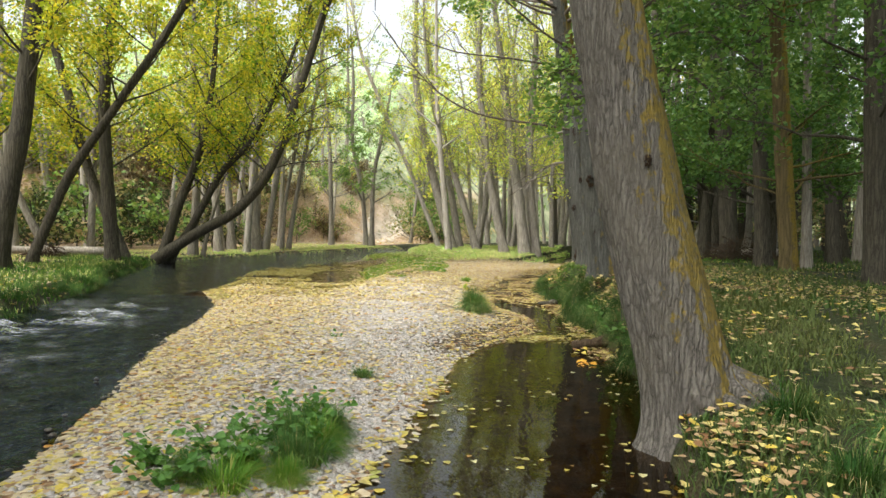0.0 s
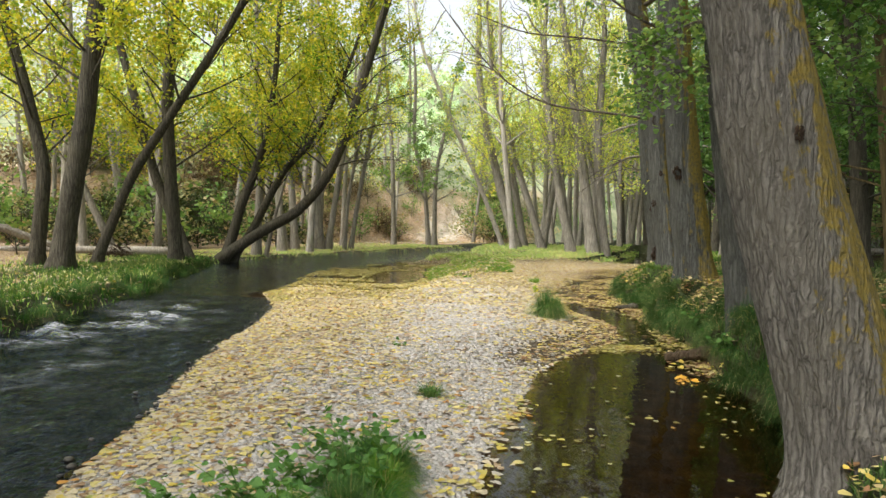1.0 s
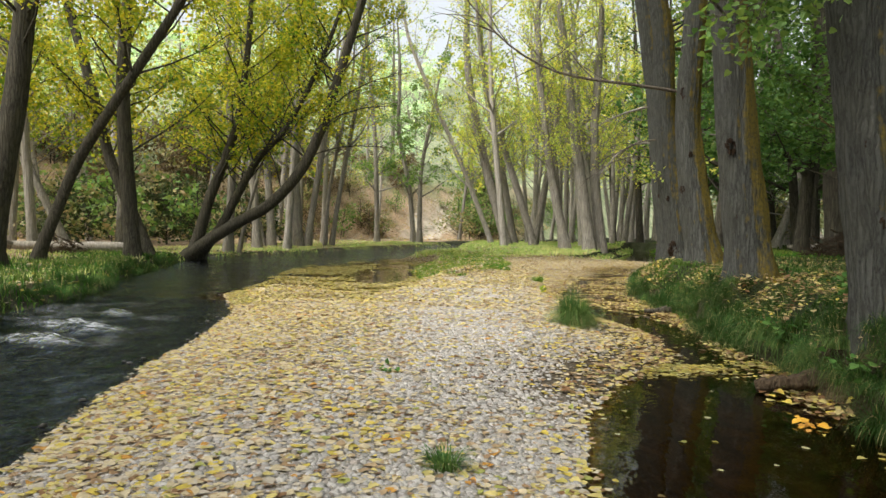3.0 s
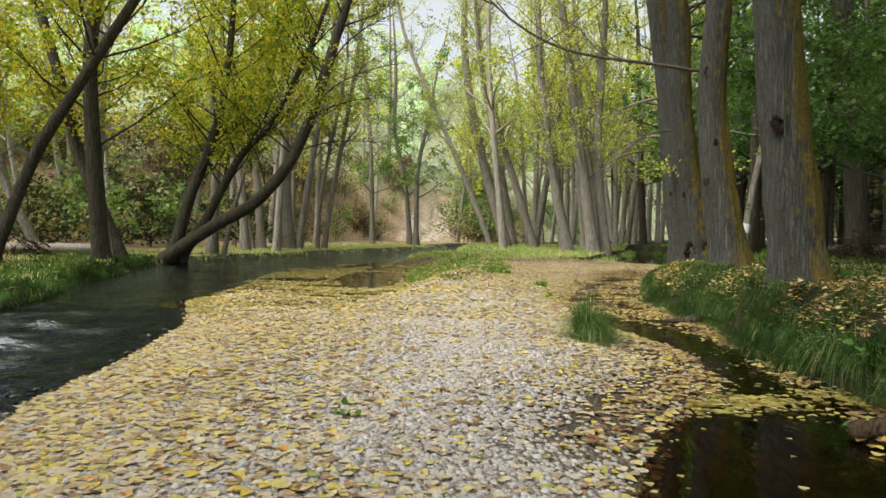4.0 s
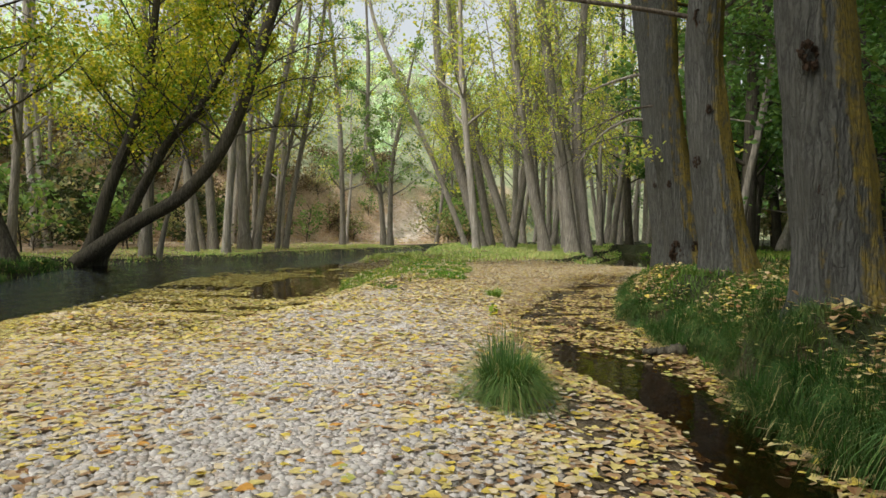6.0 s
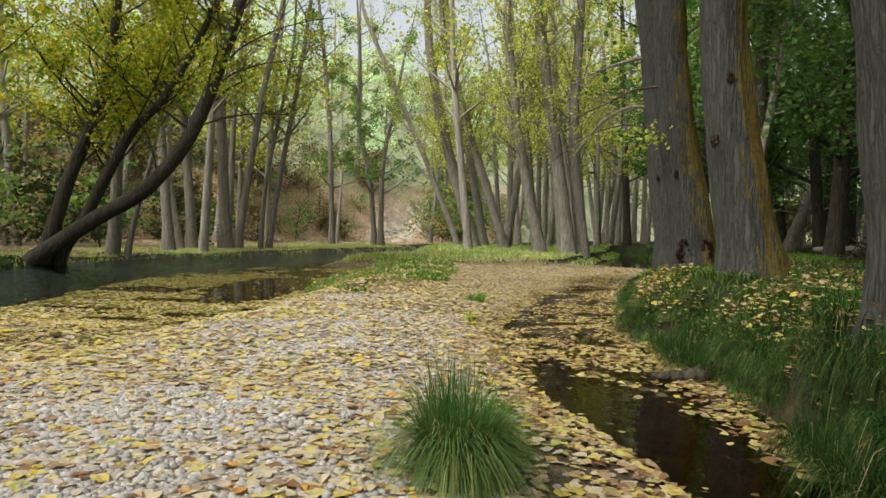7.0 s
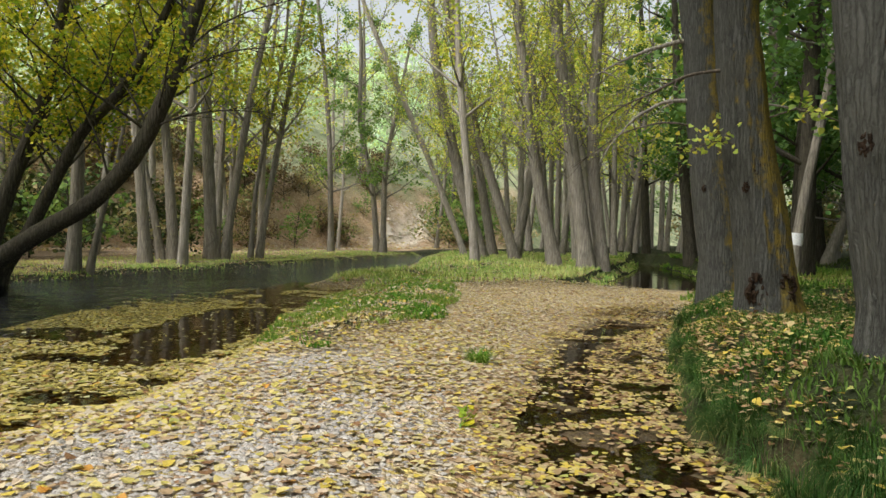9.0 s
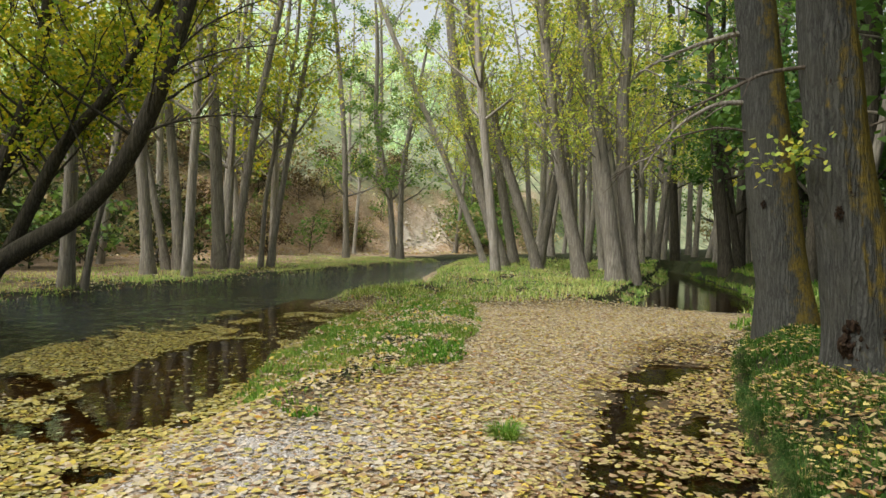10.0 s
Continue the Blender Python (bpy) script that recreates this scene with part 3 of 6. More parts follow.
BARE = curve((0, -0.5), (8, -0.35), (11, -0.5), (14, -1.2), (20, -1.3))


def bare(x, y):
    """How bare of leaves the gravel lies: a band up the middle of the bar, broken higher up."""
    patchy = 0.55 + 0.45 * vnoise(x, y, 0.9, 50)
    broken = sstep(0.6 * vnoise(x, y, 1.3, 48) + 0.4 * vnoise(x, y, 0.5, 49), 0.42, 0.6)
    spots = np.maximum.reduce([np.exp(-((x - cx) ** 2 + (0.7 * (y - cy)) ** 2) / r ** 2) for cx, cy, r in BARE_SPOTS]) * (0.45 + 0.55 * sstep(vnoise(x, y, 0.4, 45), 0.3, 0.6))
    return np.maximum(0.9 * spots, np.exp(-((x - BARE(y)) / (0.85 + 0.03 * y)) ** 2) * patchy * (1 - sstep(y, 13.4, 15.6) * (1 - 0.8 * broken * (1 - sstep(y, 18.5, 21)))))


def zones(x, y):
    b, e, d = x - bank(y), left_bank(y) - x, x - shore(y)
    lg = vnoise(x, y, 1.1, 21) - 0.5
    isl = sstep(1.25 - (((x + 1.9 + 0.04 * (y - 24)) / 1.35) ** 2 + ((y - 24.5) / 5.4) ** 2) + 0.5 * lg, 0, 0.4)
    mead = sstep(y + lg, 27.6, 29.5) * sstep(d, 0.1, 0.9)
    soil = np.maximum.reduce([sstep(b, -0.5, -0.3), sstep(e, -0.5, -0.3), isl, mead])
    s = y - slope_foot(x)
    slope = np.maximum(sstep(s + 6 * lg, -3, 1), 0.75 * sstep(e + 3.5 * lg, 1.8, 4.5) * (y > 12))
    scrub = np.maximum(sstep(s + 5 * lg, 6, 11), sstep(x + 3 * lg, -3, 1)) * sstep(s, -4, 0)
    cliff = sstep(s, 1, 3) * (1 - sstep(s + 3 * lg, 5, 8)) * sstep(x + 2.0 * lg, -10.4, -9.6) * (1 - sstep(x + 2.0 * lg, -7.4, -6.6))
    bedz = 1 - sstep(height(x, y), WATER - 0.05, WATER + 0.015)
    wet = (sstep(y, 12.5, 14) * (1 - sstep(y, 23.5, 25.5)) * sstep(x - chan_left(y), -0.3, 0.1)) * (x < bank(y))
    mats = sstep(y + 3.0 * (vnoise(x, y, 1.1, 12) - 0.5), 13.6, 17) * (1 - sstep(y, 27, 30)) * (1 - sstep(x + 0.5 * lg, -2.3, -1.6)) * (d > -0.3)
    damp = sstep(y, 7.5, 9.5) * (1 - sstep(y, 13, 15)) * sstep(x - chan_left(y) + 0.5 * lg, -1.0, -0.6) * (x < bank(y))
    bedz = np.maximum.reduce([bedz, 0.9 * damp, 0.9 * wet, 0.6 * mats])
    slate = (height(x, y) < WATER) * (1 - sstep(x - shore(y), -0.7, 0.1)) * (x > left_bank(y) - 0.5)
    strewn = (sstep(y, 10, 15) * 0.8 + 0.12) * (1 - 0.85 * bare(x, y))
    return soil, slope, cliff, bedz, slate, scrub * (1 - cliff), strewn, mats * (1 - sstep(height(x, y), WATER + 0.0, WATER + 0.05))


def steps(*runs):
    out = []
    for a, b, s in runs:
        out.append(np.arange(a, b, s))
    return np.concatenate(out)


grow = np.cumsum(1.6 * 1.13 ** np.arange(36))
gx = np.concatenate([(-30 - grow)[::-1], steps((-30, -12, 0.6), (-12, -6, 0.25), (-6, 4, 0.12), (4, 8, 0.25), (8, 30, 0.8)), 30 + grow])
gy = np.concatenate([(-6 - grow[:30])[::-1], steps((-6, 2, 0.4), (2, 28, 0.14), (28, 48, 0.3), (48, 90, 0.8)), 90 + grow])
X, Y = np.meshgrid(gx, gy)
Z = height(X, Y)
nx, ny = len(gx), len(gy)
i = (np.arange(ny - 1)[:, None] * nx + np.arange(nx - 1)[None, :]).ravel()
me = mesh_np("ground", np.stack([X, Y, Z], -1).reshape(-1, 3), np.stack([i, i + 1, i + 1 + nx, i + nx], 1), GROUND)
for key, val in zip(("soil", "slope", "cliff", "bed", "slate", "scrub", "strewn", "algae"), zones(X, Y)):
    add_attr(me, key, val.ravel())
ground = tagged(new("ground", me), "gravel bar, grassy banks and leaf-strewn slope of a wooded valley", "ground", kind="structure")


def sheet(name, xa, xb, ya, yb, step, mat, fn=None):
    ax, ay = np.arange(xa, xb, step), np.arange(ya, yb, step * 1.5)
    P, Q = np.meshgrid(ax, ay)
    H = np.full_like(P, WATER) if fn is None else fn(P, Q)
    k = (np.arange(len(ay) - 1)[:, None] * len(ax) + np.arange(len(ax) - 1)[None, :]).ravel()
    return mesh_np(name, np.stack([P, Q, H], -1).reshape(-1, 3), np.stack([k, k + 1, k + 1 + len(ax), k + len(ax)], 1), mat), P, Q


RAPIDS = [(-4.95, 11.35, 0.62, 0.2), (-4.75, 10.45, 0.52, 0.16), (-5.35, 9.7, 0.22, 0.14), (-5.2, 10.3, 0.14, 0.1), (-5.15, 8.1, 0.5, 0.16), (-5.0, 7.7, 0.25, 0.12), (-5.1, 12.4, 0.22, 0.1), (-5.5, 10.0, 0.2, 0.08), (-4.2, 10.6, 0.12, 0.06)]


def surge(x, y):
    f = np.zeros_like(x)
    for cx, cy, rx, ry in RAPIDS:
        f = np.maximum(f, 1.15 - ((x - cx) / rx) ** 2 - ((y - cy + 0.25 * (x - cx)) / ry) ** 2)
    return np.clip(f, 0, 1)


def river_height(x, y):
    rough = 0.35 + 0.9 * np.exp(-((y - 10.5) / 4.5) ** 2) + 0.3 * (y < 8)
    w = (vnoise(x, y * 0.8, 0.3, 31) - 0.5) * 0.03 + (vnoise(x, y, 0.17, 32) - 0.5) * 0.014
    calm = sstep(x - shore(y), -0.9, 0.0)
    return WATER + w * rough * (1 - 0.85 * calm) * (1 - 0.8 * sstep(y, 22, 34)) + 0.07 * surge(x, y) * (0.5 + vnoise(x, y, 0.1, 33))


me, P, Q = sheet("stream", -11.2, -2.05, -4, 14.5, 0.085, RUNNING, river_height)
streaks = 0.55 * np.exp(-((Q - 9.8) / 3.2) ** 2) * sstep(0.6 * vnoise(P, Q * 1.6, 0.5, 34) + 0.4 * vnoise(P, Q * 1.5, 0.16, 35), 0.52, 0.72) * sstep(shore(Q) - P, 0.5, 1.1)
add_attr(me, "foam", np.maximum(surge(P, Q), streaks).ravel())
tagged(new("stream", me), "shallow grey running stream with small white rapids", "stream", kind="structure")
me, P, Q = sheet("stream", -11.2, 1.01, 29.9, 100, 0.5, CALM)
tagged(new("stream", me), "smooth far reach of the running stream", "stream", kind="structure")
me, P, Q = sheet("stream", -11.2, -5.15, 14.4875, 30, 0.12, CALM, river_height)
tagged(new("stream", me), "smooth grey reach of the running stream below the bend", "stream", kind="structure")
me, P, Q = sheet("pool", -5.2, -2.0, 14.4875, 30, 0.2214, STILL)
tagged(new("pool", me), "shallow brown backwater matted with leaves", "pool", kind="structure")
me, P, Q = sheet("stream", -2.135, -0.6, -4, 5.6, 0.085, RUNNING, river_height)
add_attr(me, "foam", np.zeros(P.size))
tagged(new("stream", me), "near edge of the running stream along the gravel", "stream", kind="structure")
me, P, Q = sheet("pool", -0.6, 6.9, -4, 5.7, 0.25, STILL)
tagged(new("pool", me), "still dark brown side pool at the leaning poplar", "pool", kind="structure")
me, P, Q = sheet("pool", -2.1, 6.9, 5.375, 29.9, 0.25, STILL)
tagged(new("pool", me), "still dark brown side pool with floating leaves", "pool", kind="structure")
me, P, Q = sheet("stream", 0.8, 40, 52.4, 100, 0.5, CALM)
tagged(new("stream", me), "smooth far bend of the running stream", "stream", kind="structure")
me, P, Q = sheet("pool", 0.8, 9, 29.75, 52.4, 0.5, STILL)
tagged(new("pool", me), "dark still pond under the trees of the meadow", "pond", kind="structure")

# ---- trees ----
GOLD = 2.39996


def trunk_shape(seed, ridge, flare, z0):
    def fn(ang, z):
        zz = z + 0 * ang
        n1 = vnoise(ang / (2 * np.pi) * 24 + 0.5 * np.sin(zz * 1.7) + 0 * zz, zz * 1.1, 1.0, seed)
        n2 = vnoise(ang / (2 * np.pi) * 60 + 0 * zz, zz * 6, 1.0, seed + 1)
        lob = 1 + 0.35 * np.cos(ang * 4 + seed) + 0.2 * np.cos(ang * 7 + 2 * seed)
        return 1 + ridge * (np.abs(n1 - 0.5) * 2 - 0.5) + ridge * 0.4 * (n2 - 0.5) + flare * lob * np.exp(-np.clip(zz - z0, 0, 9) / 0.2)
    return fn


def tree(label, pts, r0, r1, top, seed, bark_mat=None, leaf_mat=None, zlow=3.0, limbs=16, reach=2.6, leaves=3000, leaf=0.11, spread=0.28,
         rise=0.7, detail=0, flare=0.5, twigs=6, group="", side=None, name="poplar_tree"):
    """A tree: trunk through pts (world), then on up to the height top; limbs with twigs above zlow; leaves along them."""
    rng = np.random.default_rng(seed)
    bark_mat, leaf_mat = bark_mat or BARK_GREY, leaf_mat or LEAF_MIX
    pts = np.asarray(pts, float)
    base = pts[0].copy()
    known = len(pts)
    dirn = pts[-1] - pts[-2]
    dirn = dirn / np.linalg.norm(dirn)
    while pts[-1, 2] < top:
        dirn = dirn * 0.75 + np.array([0, 0, 0.3]) + rng.normal(size=3) * (0.06, 0.06, 0)
        dirn /= np.linalg.norm(dirn)
        pts = np.vstack([pts, pts[-1] + dirn * 1.6])
    hk = pts[known - 1, 2]
    n = (16, 50, 140)[detail]
    path = spline(np.vstack([pts[0] - (0, 0, 0.25), pts]), n)
    if detail == 2:
        # closer rings on the lower trunk
        u = np.linspace(0, 1, n) ** 2.2 * (n - 1)
        path = np.stack([np.interp(u, np.arange(n), path[:, q]) for q in range(3)], 1)
        prog = u / (n - 1)
    else:
        prog = np.linspace(0, 1, n)
    fk = max(0.15, min(0.95, (hk - base[2]) / max(top - base[2], 0.1)))
    rad = np.interp(prog, [0, 0.03, fk, 1], [r0 * 1.02, r0, r1, 0.02 if top > hk + 1 else r1 * 0.8])
    root = new(name)
    root.location = base
    tagged(root, label, "tree", group)
    loc = path - base
    tb = Tubes()
    sides = (8, 18, 72)[detail]
    tb.add(loc, rad, sides, trunk_shape(seed, (0.05, 0.09, 0.13)[detail], flare, 0.0))
    part("trunk", tb.mesh("trunk", bark_mat), root)
    wood, anchors = Tubes(), []
    order = np.sort(rng.uniform(0, 1, limbs))
    cand = np.where(loc[:, 2] + base[2] > zlow)[0]
    if len(cand) < 3:
        cand = np.arange(n // 2, n)
    for k, f in enumerate(order):
        idx = cand[int(f ** 1.25 * (len(cand) - 1))]
        p, r = loc[idx], rad[idx]
        azi = k * GOLD + rng.normal() * 0.5
        if side is not None:
            azi = side + rng.normal() * 1.3
        ln = reach * (1 - 0.55 * f) * rng.uniform(0.65, 1.2)
        up = rise * rng.uniform(0.4, 1.4)
        d = np.array([math.cos(azi), math.sin(azi), up])
        d /= np.linalg.norm(d)
        t = np.linspace(0, 1, 6)[:, None]
        lp = p + d * ln * t + np.array([0, 0, 0.28 * ln * rise]) * t ** 2 + np.cumsum(rng.normal(size=(6, 3)) * 0.045 * ln, axis=0) * t
        wood.add(lp if detail else lp[::2], np.linspace(min(r * 0.5, (0.018 + 0.006 * ln) if detail == 2 else ((0.012 + 0.008 * ln) if detail == 1 else (0.025 + 0.012 * ln))), 0.008, 6 if detail else 3), 5 if detail else 4)
        for q in range(twigs):
            a = rng.uniform(0.4, 1.0)
            st = np.array([np.interp(a, t[:, 0], lp[:, m]) for m in range(3)])
            td = d + rng.normal(size=3) * 0.65 + (0, 0, 0.25)
            td /= np.linalg.norm(td)
            tl = ln * rng.uniform(0.2, 0.5)
            tp = st + td * tl * np.linspace(0, 1, 4)[:, None] + (rng.normal(size=(4, 3)) * 0.05 * tl) * np.linspace(0, 1, 4)[:, None]
            wood.add(tp if detail else tp[::3], np.linspace(0.011, 0.004, 4 if detail else 2), 3)
            anchors.append(tp)
        anchors.append(lp[2:])
    if wood.v:
        tagged(part("branchwork", wood.mesh("branchwork", TWIG if detail == 2 else bark_mat), root), kind="stuff")
    if leaves and anchors:
        # sprays: clumps of leaves at points along the twigs
        groups = max(8, leaves // 13)
        per, w = rng.integers(0, len(anchors), groups), rng.uniform(0.1, 1, groups)
        mids = np.array([anchors[i][0] + (anchors[i][-1] - anchors[i][0]) * u for i, u in zip(per, w)]) + rng.normal(size=(groups, 3)) * spread * 0.6
        pos = mids[rng.integers(0, groups, leaves)] + rng.normal(size=(leaves, 3)) * spread * (0.55, 0.55, 0.38)
        tagged(part("crown", leaf_cloud("crown", pos, leaf * rng.uniform(0.7, 1.25, leaves), leaf_mat, rng, 0.25), root), kind="stuff")
    return root


def trunk_of(tree_root):
    return next(c for c in tree_root.children if c.name.startswith("trunk"))


def upright(y, xz, lean=0.0):
    """Trunk points from (x, z) pairs at the distance y; lean: metres of y gained for each metre of height."""
    return [(x, y + lean * (z - xz[0][1]), z) for x, z in xz]


R = "old grey poplar with ridged bark and yellow lichen on the bank"
# Crowns mostly above the view, made dense and big-leaved to shade the bank.
big = dict(bark_mat=BARK_BIG, leaf_mat=LEAF_GREEN, detail=2, zlow=5.8, limbs=36, reach=5.0, leaves=12000, leaf=0.17, flare=0.28, group="old poplars on the bank", rise=0.35, side=-0.1)
r1 = tree("thick leaning grey poplar with ridged bark at the pool's edge", upright(5.85, [(1.95, -0.16), (1.76, 0.53), (1.56, 1.24), (1.41, 1.94), (1.27, 2.65)], 0.02), 0.29, 0.225, 16, 11, **{**big, "flare": 0.5, "zlow": 5.0, "bark_mat": BARK_LEAN})
r2 = tree(R, upright(12.95, [(2.6, 0.41), (2.52, 1.05), (2.39, 2.09), (2.29, 3.11)]), 0.27, 0.22, 18, 12, **big)
r6 = tree(R, upright(9.15, [(2.36, 0.44), (2.24, 1.2), (2.13, 2.0), (2.0, 3.1)]), 0.25, 0.2, 17, 16, **{**big, "flare": 0.1, "leaf": 0.15})
r3 = tree(R, upright(16.45, [(2.91, 0.46), (2.79, 1.19), (2.67, 1.92), (2.55, 2.89)]), 0.28, 0.2, 18, 13, **{**big, "leaves": 8000})
r4 = tree("old grey poplar with two dark scars near its foot", upright(20.25, [(3.36, 0.31), (3.21, 1.39), (3.03, 2.4), (2.89, 3.66)]), 0.31, 0.24, 19, 14, **{**big, "leaves": 8000, "leaf": 0.14})
r5 = tree(R, upright(24.13, [(3.97, 0.3), (3.69, 2.11), (3.47, 4.11), (3.37, 4.91)]), 0.37, 0.27, 20, 15, **{**big, "detail": 1, "leaves": 7000, "leaf": 0.13})

P = "slim grey poplar standing in the meadow grass"
mid = dict(group="poplars in the meadow", zlow=3.0, limbs=46, reach=2.3, leaves=5600, leaf=0.085, rise=1.15, detail=1, flare=0.3)
tree(P, upright(35.5, [(1.75, 0.3), (1.28, 2.15), (0.78, 4.91), (0.46, 7.33), (0.34, 8.71)]), 0.21, 0.14, 15, 21, **mid)
tree(P, upright(34.9, [(2.7, 0.3), (2.3, 2.98), (1.81, 5.97), (1.5, 8.47)]), 0.27, 0.17, 16, 22, **mid)
tree(P, upright(35.4, [(3.25, 0.3), (2.94, 2.69), (2.79, 5.24), (2.9, 7.27), (2.94, 8.62)]), 0.23, 0.16, 15, 23, **mid)
tree(P, upright(41.4, [(-0.96, 0.2), (-1.93, 3.37), (-2.67, 6.25), (-3.18, 8.93), (-3.34, 10.7)]), 0.27, 0.17, 16, 24, **mid)
tree(P, upright(45.5, [(-0.66, 0.2), (-1.48, 4.54), (-2.53, 9.31), (-2.92, 12.49)]), 0.23, 0.16, 17, 25, **mid)
tree(P, upright(40, [(0.43, 0.2), (-0.43, 2.87), (-1.22, 5.17), (-1.92, 7.69)]), 0.2, 0.14, 15, 26, **mid)
tree("thin pale poplar leaning out over the stream", upright(44.7, [(-1.92, 0.2), (-3.47, 4.07), (-4.94, 7.31), (-6.42, 10.58), (-6.96, 11.85)]), 0.15, 0.1, 16, 27, **{**mid, "bark_mat": BARK_PALE})

W = "dark leaning tree in yellow-green leaf at the water's edge"
lean = dict(bark_mat=BARK_DARK, leaf_mat=LEAF_YELLOW, group="leaning trees at the water", name="willow_tree", detail=1, flare=0.15)
bowed = tree("dark curved trunk bowed low over the stream, forked above", [(-11.0, 25.35, -0.25), (-10.0, 25.4, 0.44), (-9.0, 25.4, 1.07), (-8.0, 25.4, 1.58), (-7.2, 25.4, 2.4), (-6.72, 25.4, 3.14), (-6.33, 25.42, 4.1), (-6.02, 25.45, 5.1), (-5.74, 25.5, 6.05), (-5.48, 25.6, 7.0), (-5.1, 25.7, 8.4), (-4.7, 25.8, 9.6)],
             0.2, 0.115, 13, 31, **{**lean, "zlow": 3.0, "limbs": 26, "reach": 2.8, "leaves": 7500, "leaf": 0.085, "rise": 0.7, "side": 3.0, "spread": 0.2})
tree(W, [(-10.5, 26, -0.1), (-10.3, 26, 0.28), (-9.79, 26, 0.95), (-9.28, 26, 1.96), (-8.61, 26.05, 3.2), (-7.9, 26.1, 3.86), (-7.3, 26.2, 4.9)], 0.16, 0.09, 10, 32, **{**lean, "zlow": 1.9, "limbs": 40, "reach": 2.7, "leaves": 14000, "leaf": 0.095, "rise": 0.9, "side": 2.6})
tree(W, upright(25.6, [(-10.7, -0.05), (-10.48, 0.32), (-10.1, 1.92), (-9.8, 2.66), (-9.3, 4.25), (-9.2, 5.17)], 0.1), 0.19, 0.11, 12, 33, **{**lean, "zlow": 2.0, "limbs": 42, "reach": 2.9, "leaves": 14000, "leaf": 0.1})

L = "grey-barked tree on the far grassy bank in yellow-green leaf"
lf = dict(bark_mat=BARK_DARK, leaf_mat=LEAF_YELLOW, group="trees on the far bank", zlow=2.6, limbs=24, reach=2.5, leaves=6000, leaf=0.1, detail=1, flare=0.4, rise=0.8)
tree(L, upright(16.3, [(-10.07, 0.1), (-9.78, 1.93), (-9.52, 3.16), (-9.21, 5.94)]), 0.24, 0.17, 13, 41, **{**lf, "zlow": 3.6})
tree(L, upright(17.6, [(-11.65, 0.1), (-11.42, 2.4), (-11.96, 4.41), (-12.36, 5.61)]), 0.17, 0.12, 12, 42, **lf)
tree(L, upright(18.6, [(-10.79, 0.1), (-9.81, 2.36), (-8.84, 3.76), (-7.68, 5.41), (-6.89, 6.62)]), 0.13, 0.09, 11, 43, **{**lf, "zlow": 4})
tree(L, upright(20.9, [(-9.85, 0.05), (-10.08, 2.69), (-10.18, 4.59), (-10.03, 6.64), (-9.87, 7.42)]), 0.2, 0.13, 13, 44, **lf)
tree(L, upright(22.3, [(-10.14, 0.05), (-11.35, 2.64), (-12.02, 5.04), (-12.68, 7.11)]), 0.16, 0.11, 12, 45, **lf)
tree(L, upright(24.4, [(-13.96, 0.1), (-15.07, 2.19), (-15.5, 3.15)]), 0.14, 0.11, 9, 46, **{**lf, "bark_mat": BARK_GREY})
lf2 = {**lf, "bark_mat": BARK_GREY, "leaves": 3000, "leaf": 0.11, "limbs": 18, "zlow": 4.2, "detail": 0}
tree(L, upright(29.4, [(-11.05, 0.1), (-10.97, 1.46), (-10.9, 2.84), (-11.0, 4.91)]), 0.18, 0.14, 13, 51, **lf2)
tree(L, upright(29.6, [(-10.71, 0.1), (-10.32, 1.69), (-9.96, 2.87)]), 0.09, 0.06, 9, 52, **lf2)
tree(L, upright(34.6, [(-11.92, 0.1), (-12.08, 2.22), (-12.31, 4.56)]), 0.2, 0.17, 14, 53, **lf2)
tree(L, upright(36.7, [(-12.45, 0.1), (-13.01, 2.69), (-13.46, 4.66)]), 0.15, 0.11, 13, 54, **lf2)
tree(L, upright(36.9, [(-12.09, 0.1), (-12.3, 2.92), (-12.6, 5.89)]), 0.22, 0.15, 15, 55, **lf2)
tree(L, upright(38.4, [(-11.31, 0.1), (-11.5, 3.65), (-11.72, 7.82), (-11.82, 9.89)]), 0.26, 0.18, 17, 56, **lf2)
tree(L, upright(38.6, [(-10.9, 0.1), (-10.35, 3.69), (-9.91, 6.41), (-9.14, 9.92)]), 0.18, 0.12, 16, 57, **lf2)
tree(L, upright(40.0, [(-10.37, 0.1), (-10.23, 2.72), (-9.81, 4.92), (-9.17, 7.77)]), 0.11, 0.07, 13, 58, **lf2)
tree(L, upright(40.2, [(-10.08, 0.1), (-9.62, 3.18), (-8.99, 6.5), (-8.38, 10.43)]), 0.14, 0.09, 15, 59, **lf2)
ct = {**lf2, "leaf_mat": LEAF_GREEN, "group": "slender trees at the slope's foot", "leaves": 2600, "zlow": 2.5, "leaf": 0.15, "reach": 3.0, "rise": 0.6}
C = "slender tree with open spreading branches at the foot of the slope"
tree(C, upright(50, [(-9.7, 0.3), (-9.9, 6.2), (-10.3, 10.5), (-10.6, 13)]), 0.17, 0.11, 16, 61, **ct)
tree(C, upright(53, [(-7.75, 0.2), (-8.1, 4.1), (-9.0, 7.6), (-8.9, 11.4)]), 0.18, 0.12, 15, 62, **ct)
tree(C, upright(52, [(-7.2, 0.2), (-7.2, 5), (-6.7, 7.5)]), 0.18, 0.12, 14, 63, **ct)

